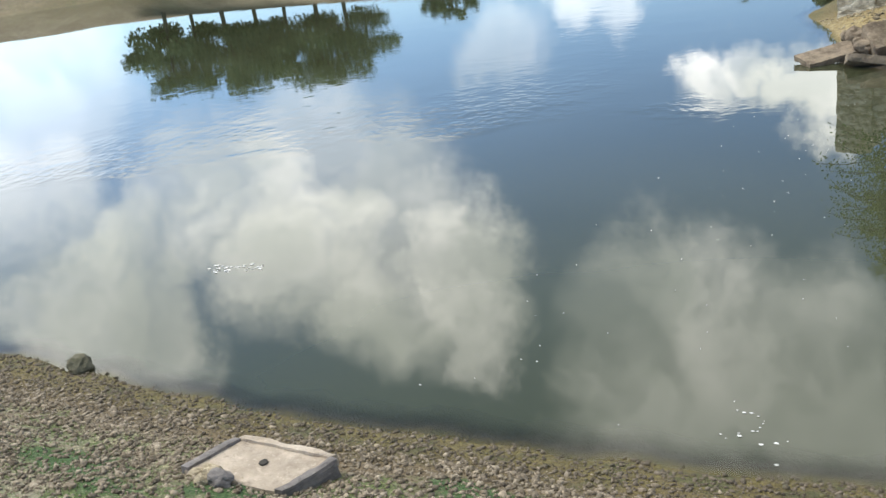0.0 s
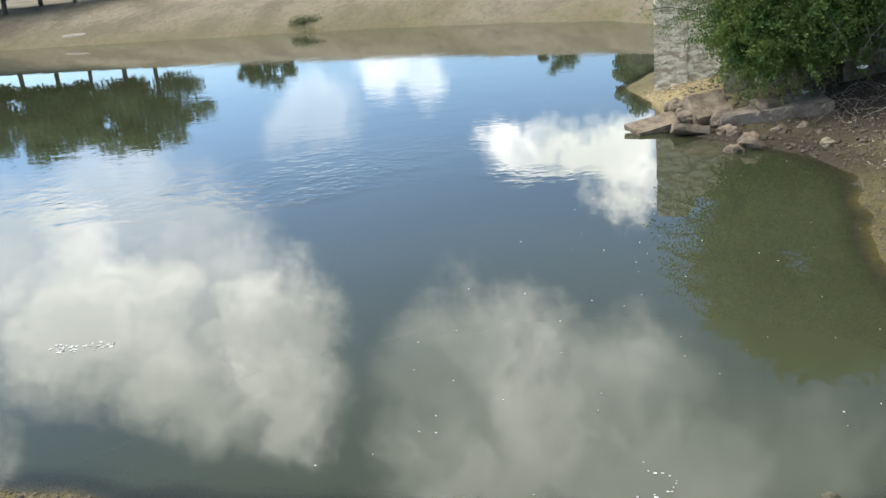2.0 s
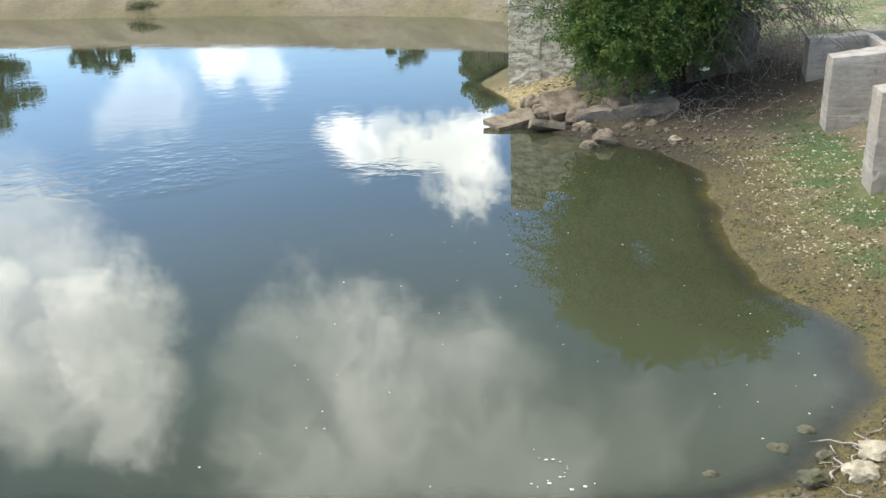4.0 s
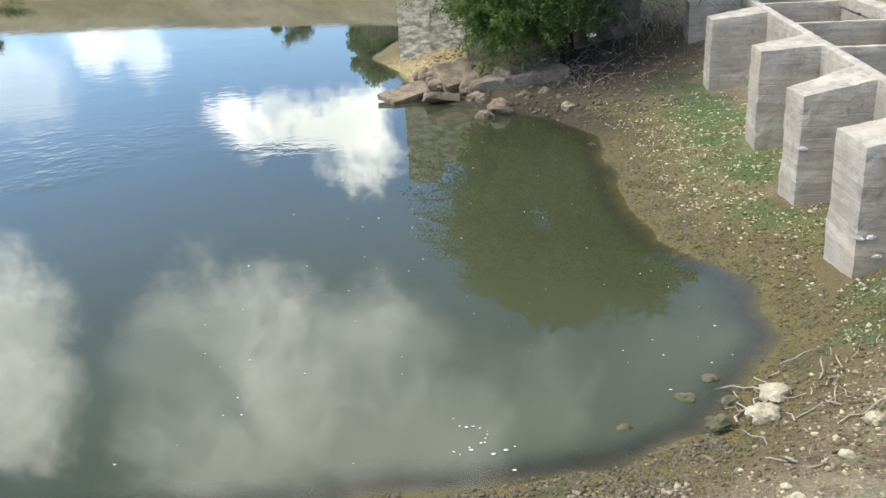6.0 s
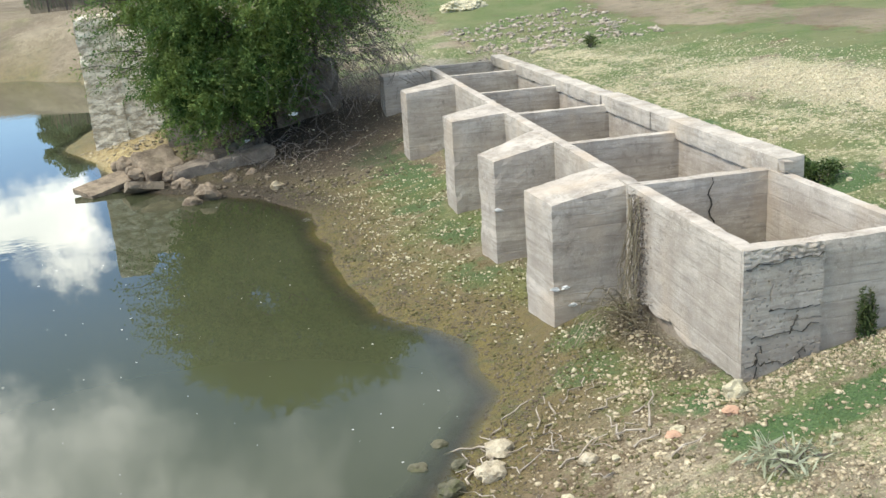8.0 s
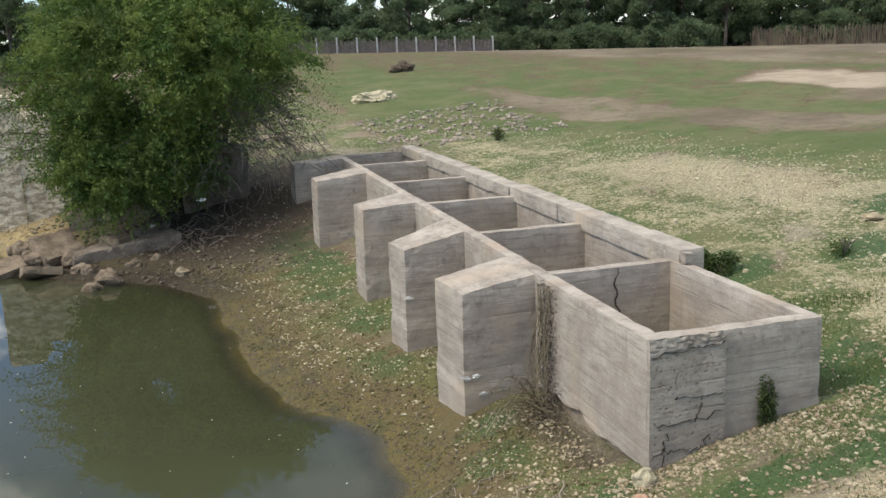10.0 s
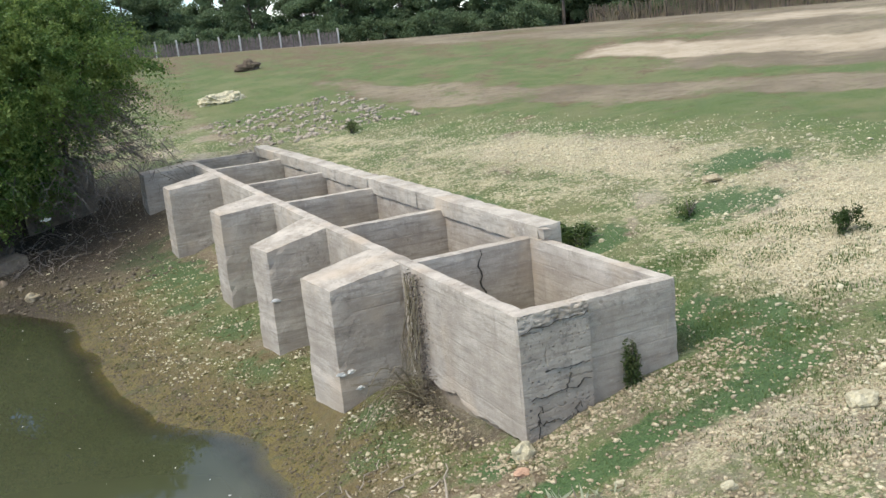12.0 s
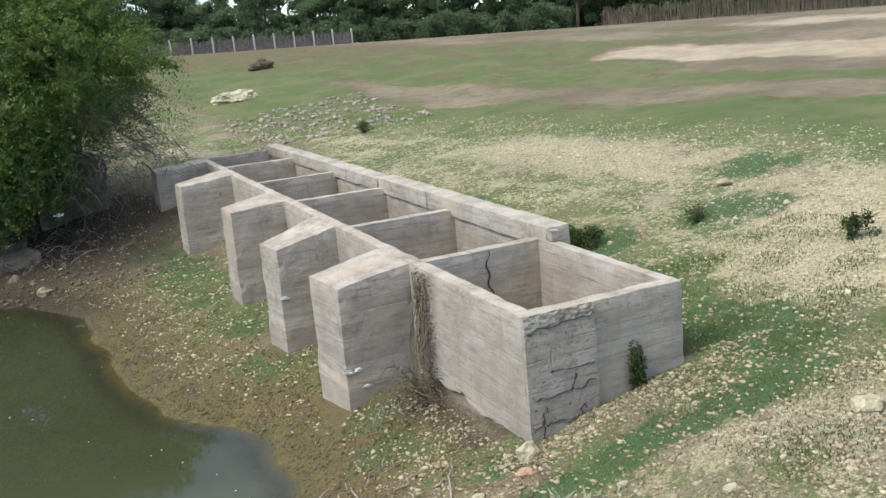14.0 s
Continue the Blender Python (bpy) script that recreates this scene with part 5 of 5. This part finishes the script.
# ---- the ruin under the thorn tree ----
def build_ruin():
    root = thing("ruined_wall", (-6.5, 22.0, 0.3), "ruined whitewashed masonry wall half hidden by the thorn tree", "ruin")

    def add(name, bm, mat, label=""):
        bmesh.ops.translate(bm, verts=bm.verts, vec=(6.5, -22.0, -0.3))
        part(name, bm, mat, root, label)

    def ragged(top, amount):
        def warp(q):
            if q.z > 1.2:
                q = q + Vector((0, 0, -amount * max(0, noise.noise(Vector((q.x * 0.9, q.y * 0.9, 4.0))) + 0.2) * (q.z - 1.2) / (top - 1.2)))
            return q + noise.noise_vector(q * 1.1) * 0.02 + noise.noise_vector(q * 7.0) * 0.014
        return warp

    add("pillar", slab_mesh(-10.25, -9.15, 22.7, 24.2, -0.2, 4.3, 0.13, 0.014, 0.07, ragged(4.3, 0.3), 41), "whitewash", "thick whitewashed rubble pillar")
    add("wall", slab_mesh(-9.22, -7.6, 22.76, 24.0, -0.2, 3.75, 0.13, 0.014, 0.07, ragged(3.75, 0.5), 42), "whitewash", "flaking whitewashed wall")
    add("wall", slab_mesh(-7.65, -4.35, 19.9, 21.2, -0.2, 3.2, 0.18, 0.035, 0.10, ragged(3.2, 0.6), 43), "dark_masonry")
    add("wall", slab_mesh(-4.4, -2.5, 19.2, 20.6, -0.2, 2.7, 0.16, 0.035, 0.10, ragged(2.7, 0.4), 44), "dark_masonry", "dark brown masonry under the tree")
    add("footing", slab_mesh(0, 2.8, 0.0, 0.85, -0.3, 0.42, 0.1, 0.02, 0.06, lambda q: Vector((-7.25 + q.x * 0.966 - q.y * 0.26, 16.5 + q.x * 0.26 + q.y * 0.966, q.z + 0.085 * q.x)), 45), "dark_masonry", "broken low footing ledge")
    # fallen slabs leaning into the water
    specs = (((-9.0, 16.95, 0.16), (8, -7, 42), (1.55, 0.85, 0.16), 51, "fallen_slab", "fallen flat masonry slab dipping into the water"),
             ((-7.7, 17.35, 0.5), (30, -8, 30), (1.05, 0.95, 0.34), 52, "fallen_slab", "fallen tilted masonry slab leaning on rubble"),
             ((-8.0, 16.25, 0.14), (-24, 10, 20), (0.95, 0.45, 0.22), 53, "fallen_slab", "fallen broken masonry slab at the waterline"),
             ((-6.2, 17.5, 0.42), (4, 3, 44), (0.7, 0.75, 0.5), 54, "masonry_block", "square masonry block under the tree"),
             ((-5.4, 18.5, 0.45), (0, -4, 48), (0.9, 0.7, 0.45), 55, "masonry_block", "square masonry block under the tree"))
    for at, turn, (a, b, c), seed, name, label in specs:
        ob = solid(name, slab_mesh(-a / 2, a / 2, -b / 2, b / 2, -c / 2, c / 2, 0.09, 0.014, 0.06, seed=seed), "ruin_stone", label, "stone slab", at)
        ob.rotation_euler = [radians(v) for v in turn]
    for n, (x, y, z, s) in enumerate(((-8.35, 17.45, 0.25, 0.3), (-8.1, 18.2, 0.45, 0.28), (-7.6, 18.4, 0.5, 0.26), (-7.1, 16.3, 0.05, 0.24), (-8.4, 18.9, 0.4, 0.24), (-5.2, 16.2, 0.2, 0.16), (-5.75, 15.9, 0.15, 0.2), (-8.6, 17.9, 0.4, 0.3), (-8.2, 17.1, 0.3, 0.26), (-7.35, 16.75, 0.25, 0.24), (-8.9, 18.4, 0.35, 0.2), (-6.9, 16.1, 0.08, 0.2))):
        lone_rock("rubble_lump", "pitted brown rubble lump fallen from the ruin", "ruin_stone", x, y, s, n * 2.1 + 0.4, 0.85, z - s * 0.4, group="rubble of the ruin")


build_ruin()


# ---- sticks, roots, litter ----
def stick(verts, faces, a, b, r, rnd, bend=0.1):
    a, b = Vector(a), Vector(b)
    pts = [a.lerp(b, s / 5) + Vector((rnd.gauss(0, bend), rnd.gauss(0, bend), abs(rnd.gauss(0, bend * 0.5)))) * math.sin(3.14 * s / 5) for s in range(6)]
    tube(verts, faces, pts, [r * (1 - 0.1 * s) for s in range(6)], 5)


def build_driftwood():
    rnd = random.Random(9)
    for n in range(34):
        x, y = rnd.uniform(-2.9, -1.0), rnd.uniform(-1.1, 1.2)
        if inland(x, y) < 0.15:
            continue
        a, l = rnd.uniform(0, 3.14), rnd.uniform(0.2, 0.75)
        x2, y2 = x + math.cos(a) * l, y + math.sin(a) * l
        verts, faces = [], []
        stick(verts, faces, (x, y, height(x, y) + 0.02), (x2, y2, height(x2, y2) + 0.03 + rnd.uniform(0, 0.06)), rnd.uniform(0.007, 0.018), rnd, 0.05)
        ob = new("driftwood_stick", mesh_from("driftwood_stick", verts, faces, "driftwood", True))
        tagged(ob, "bleached driftwood stick lying on the bay's shore", "stick", "driftwood by the bay")
    # twigs in the debris under the ruin
    verts, faces = [], []
    for n in range(90):
        x, y = rnd.uniform(-6.2, -2.4), rnd.uniform(16.0, 19.6)
        if inland(x, y) < 0.4:
            continue
        a, l = rnd.uniform(0, 6.28), rnd.uniform(0.3, 1.1)
        z = height(x, y)
        stick(verts, faces, (x, y, z), (x + math.cos(a) * l, y + math.sin(a) * l, z + rnd.uniform(0.05, 0.7)), 0.012, rnd, 0.09)
    tagged(new("dead_twigs", mesh_from("dead_twigs", verts, faces, "twig")), "tangle of dead grey twigs before the ruin", "twigs", kind="stuff")
    # withered roots hanging on the sluice wall beside the first pier
    verts, faces = [], []
    for n in range(26):
        y = rnd.uniform(2.42, 2.9)
        z0, z1 = rnd.uniform(1.2, 2.26), rnd.uniform(0.45, 1.1)
        stick(verts, faces, (-0.03 - rnd.random() * 0.05, y, z0), (-0.05 - rnd.random() * 0.25, y - rnd.uniform(-0.1, 0.3), z1), rnd.uniform(0.004, 0.011), rnd, 0.04)
    for n in range(30):
        y = rnd.uniform(2.0, 2.95)
        stick(verts, faces, (-0.1, y, rnd.uniform(0.6, 1.0)), (-rnd.uniform(0.4, 1.1), y - rnd.uniform(0.1, 0.8), rnd.uniform(0.5, 1.0)), 0.006, rnd, 0.12)
    for n in range(9):
        y, out = rnd.uniform(2.2, 2.8), rnd.uniform(0.6, 1.3)
        top, drop = rnd.uniform(0.9, 1.25), rnd.uniform(0.45, 0.75)
        pts = [Vector((-0.15 - out * s / 7, y - 0.75 * out * (s / 7) * rnd.uniform(0.9, 1.1), 0.55 + (top - 0.55) * math.sin(2.6 * s / 7) + (drop - 0.9) * 0.2 * s / 7)) for s in range(8)]
        tube(verts, faces, pts, [0.012 * (1 - 0.1 * s) for s in range(8)], 5)
    tagged(new("withered_creeper", mesh_from("withered_creeper", verts, faces, "straw")), "withered straw-coloured creeper hanging on the concrete wall", "creeper", kind="stuff")
    verts, faces = [], []
    for n in range(2200):
        y, z = 2.55 + rnd.gauss(0, 0.13), rnd.uniform(0.6, 2.25)
        leaf(verts, faces, Vector((-0.02 - rnd.random() * 0.05, y, z)), rnd.uniform(0.02, 0.05), rnd, 0.6)
    tagged(new("dead_creeper", mesh_from("dead_creeper", verts, faces, "twig")), "dark dead creeper stain clinging to the wall joint", "creeper", kind="stuff")
    # litter caught on piers and twigs
    for n, (x, y, z, s) in enumerate(((-1.0, 3.03, 0.95, 0.05), (-0.88, 3.03, 0.96, 0.04), (-0.78, 3.03, 0.70, 0.045), (-1.0, 6.16, 1.25, 0.05), (-3.95, 17.2, 1.5, 0.07), (-2.0, 19.0, 0.9, 0.07), (-5.3, 17.8, 0.8, 0.06))):
        bm = rock_mesh((s * 1.3, s * 0.35, s * 0.7), n * 1.9, 0.8, 2, 1.2)
        solid("litter_scrap", bm, "litter", "crumpled white plastic scrap caught on the surface", "litter", (x, y, z), "caught litter")


build_driftwood()


def shrub(name, label, x, y, z, size, leaves, seed, mat="shrub_leaf", tall=0.8, leafsize=0.07):
    rnd = random.Random(seed)
    root = thing(name, (x, y, z), label, "shrub")
    verts, faces = [], []
    for _ in range(14):
        e = Vector((rnd.gauss(0, size[0] * 0.4), rnd.gauss(0, size[1] * 0.4), rnd.uniform(0.3, 0.9) * size[2]))
        tube(verts, faces, [Vector((0, 0, -0.03)), e * 0.5 + Vector((0, 0, 0.05)), e], [0.012, 0.008, 0.003], 4)
    ob = new("stems", mesh_from("stems", verts, faces, "twig"))
    ob.parent = root
    verts, faces = [], []
    lobes = [(Vector((rnd.gauss(0, size[0] * 0.3), rnd.gauss(0, size[1] * 0.3), rnd.uniform(0.15, 0.75) * size[2])), tuple(v * 0.3 for v in size)) for _ in range(9)]
    for _ in range(leaves):
        p, d = crown_point(rnd, lobes)
        leaf(verts, faces, p, leafsize * rnd.uniform(0.6, 1.3), rnd, 0.1, 0.45 if leafsize < 0.15 else 0.12)
    ob = new("leaves", mesh_from("leaves", verts, faces, mat))
    ob.parent = root
    return root


def on_land(x, y):
    return x, y, height(x, y)


shrub("ivy", "dark green ivy tuft climbing the sluice's end wall", 1.42, -0.05, 1.0, (0.17, 0.07, 0.8), 1700, 1, leafsize=0.04)
shrub("shrub", "small dark green shrub behind the cap beam", *on_land(4.0, 4.85), (0.46, 0.42, 0.36), 1100, 2)
shrub("shrub", "dark shrub on the stony bank", *on_land(6.34, 1.42), (0.34, 0.3, 0.42), 620, 3, leafsize=0.06)
shrub("shrub", "low brown and green shrub on the bank", *on_land(5.77, 4.14), (0.3, 0.3, 0.38), 260, 4, leafsize=0.06)
shrub("dry_weed", "pale dry weed lying on the gravel", *on_land(-0.45, -1.75), (0.6, 0.42, 0.16), 300, 5, "pale_weed", leafsize=0.2)
shrub("shrub", "low dark plant at the far waterline", -46.0, 57.6, 0.15, (3.2, 1.6, 1.2), 1500, 6, leafsize=0.25)
shrub("shrub", "low green plant on the bank's crest", *on_land(5.6, 20.3), (0.4, 0.4, 0.45), 500, 7)


BOARD = [(0, 1, 5, 4), (1, 2, 6, 5), (2, 3, 7, 6), (3, 0, 4, 7), (4, 5, 6, 7)]


# ---- the far field: stump, gravel heap, fences, hut ----
def build_far():
    x, y = polar(13.68, 51.4)
    bm = rock_mesh((0.62, 0.45, 0.46), 4.4, 0.8, 4, 0.55)
    solid("uprooted_stump", bm, "log", "dark uprooted stump lying in the field", "stump", (x, y, height(x, y) + 0.2))
    x, y = polar(11.8, 41.8)
    bm = rock_mesh((1.0, 0.8, 0.5), 2.4, 0.8, 5, 0.35)
    for v in bm.verts:
        v.co *= 1 + 0.14 * noise.noise(v.co * 9)
    solid("spoil_mound", bm, "limestone", "low heap of white gravel on the grass", "gravel heap", (x, y, height(x, y) - 0.02))
    lx, ly = -72.5, 58.9
    verts, faces = [], []
    tube(verts, faces, [Vector((-1.3, -0.1, 0.25)), Vector((0, 0, 0.3)), Vector((1.3, 0.15, 0.3))], [0.34, 0.38, 0.33], 10)
    faces += [tuple(range(9, -1, -1)), tuple(range(20, 30))]
    ob = new("fallen_log", mesh_from("fallen_log", verts, faces, "driftwood"))
    ob.location = (lx, ly, height(lx, ly))
    tagged(ob, "pale fallen log at the far waterline", "log")

    def fence(az0, az1, dist0, dist1, tall, mat, name, label, posts):
        rnd = random.Random(int(az0 * 10))
        (xa, ya), (xb, yb) = polar(az0, dist0), polar(az1, dist1)
        root = thing(name, (xa, ya, height(xa, ya)), label, "fence")
        base = Vector((xa, ya, height(xa, ya)))
        for n in range(posts):
            s0, s1 = n / posts, (n + 1) / posts
            verts, faces = [], []
            count = 26 if mat == "fence_wood" else 44
            for k in range(count):
                s = s0 + (s1 - s0) * (k + 0.5) / count
                x, y = xa + (xb - xa) * s, ya + (yb - ya) * s
                z = height(x, y)
                h = tall * (rnd.uniform(0.8, 1.0) if mat == "fence_wood" else rnd.uniform(0.45, 1.0))
                w = math.hypot(xb - xa, yb - ya) / posts / count * 0.42
                ux, uy = (xb - xa), (yb - ya)
                l = math.hypot(ux, uy)
                ux, uy = ux / l * w, uy / l * w
                q = Vector((x, y, z)) - base
                lean = rnd.uniform(-0.06, 0.06) if mat == "fence_wood" else rnd.uniform(-0.25, 0.25)
                i = len(verts)
                for sx, sy in ((-1, -0.02), (1, -0.02), (1, 0.02), (-1, 0.02)):
                    verts.append(q + Vector((ux * sx - uy / w * sy, uy * sx + ux / w * sy, -0.1)))
                for sx, sy in ((-1, -0.02), (1, -0.02), (1, 0.02), (-1, 0.02)):
                    verts.append(q + Vector((ux * sx - uy / w * sy + lean, uy * sx + ux / w * sy, h)))
                faces += [(i, i + 1, i + 5, i + 4), (i + 1, i + 2, i + 6, i + 5), (i + 2, i + 3, i + 7, i + 6), (i + 3, i, i + 4, i + 7), (i + 4, i + 5, i + 6, i + 7)]
            if mat == "fence_wood":
                for k in range(count):
                    ob = new("board", mesh_from("board", verts[8 * k:8 * k + 8], BOARD, mat))
                    ob.parent = root
            else:
                ob = new("panel", mesh_from("panel", verts, faces, mat))
                ob.parent = root
                tagged(ob, kind="stuff")
            x, y = xa + (xb - xa) * s1, ya + (yb - ya) * s1
            bm = slab_mesh(-0.06, 0.06, -0.06, 0.06, -0.2, tall * (1.18 if mat == "fence_wood" else 0.8), 0.4, 0.01, 0.01, seed=n)
            po = part("post", bm, "post" if mat == "fence_wood" else "bark", root)
            po.location = Vector((x, y, height(x, y))) - base
        return root

    fence(6.0, 19.2, 70, 73, 0.98, "fence_wood", "board_fence", "greyed brown board fence with pale posts", 11)
    fence(34.4, 58, 78, 72, 1.55, "reed", "reed_fence", "dry brown reed and stick fence along the field", 24)
    fence(-13, 5.0, 74, 71, 1.3, "reed", "reed_fence", "dry brown stick fence behind the tree", 18)
    x, y = polar(15.9, 93)
    root = thing("hut", (x, y, height(x, y)), "small pale hut among the trees", "hut")
    root.rotation_euler = (0, 0, radians(-15))
    part("wall", slab_mesh(-1.0, 1.0, -1, 1, -0.2, 2.4, 0.5, 0.01, 0.02, seed=71), "hut", root)
    part("roof", slab_mesh(-1.2, 1.2, -1.2, 1.2, 2.405, 2.55, 0.5, 0.01, 0.02, seed=72), "fence_wood", root)


build_far()


def build_foam():
    rnd = random.Random(4)
    verts, faces = [], []

    def fleck(x, y, r):
        n = len(verts)
        k = 7
        for i in range(k):
            a = 6.2832 * i / k
            q = r * rnd.uniform(0.6, 1.25)
            verts.append((x + math.cos(a) * q * 1.3, y + math.sin(a) * q, 0.006))
        faces.append(tuple(range(n, n + k)))

    for _ in range(17):
        fleck(rnd.gauss(-5.4, 0.28), rnd.gauss(-0.35, 0.35), rnd.uniform(0.005, 0.018))
    for _ in range(130):
        x, y = rnd.uniform(-9.5, -2.6), rnd.uniform(-0.8, 14)
        fleck(x, y, rnd.uniform(0.005, 0.013))
    for n in range(46):
        fleck(-14.9 + 0.026 * n * 0.8 + rnd.gauss(0, 0.03), 1.1 + 0.1 * math.sin(n * 0.5) + (0.25 if n > 20 else 0) + rnd.gauss(0, 0.03), rnd.uniform(0.012, 0.03))
    ok = [f for f in faces if inland(verts[f[0]][0], verts[f[0]][1]) < -0.1]
    tagged(new("floating_scum", mesh_from("floating_scum", verts, ok, "litter")), "white flecks of scum floating on the pond", "foam", kind="stuff")


build_foam()
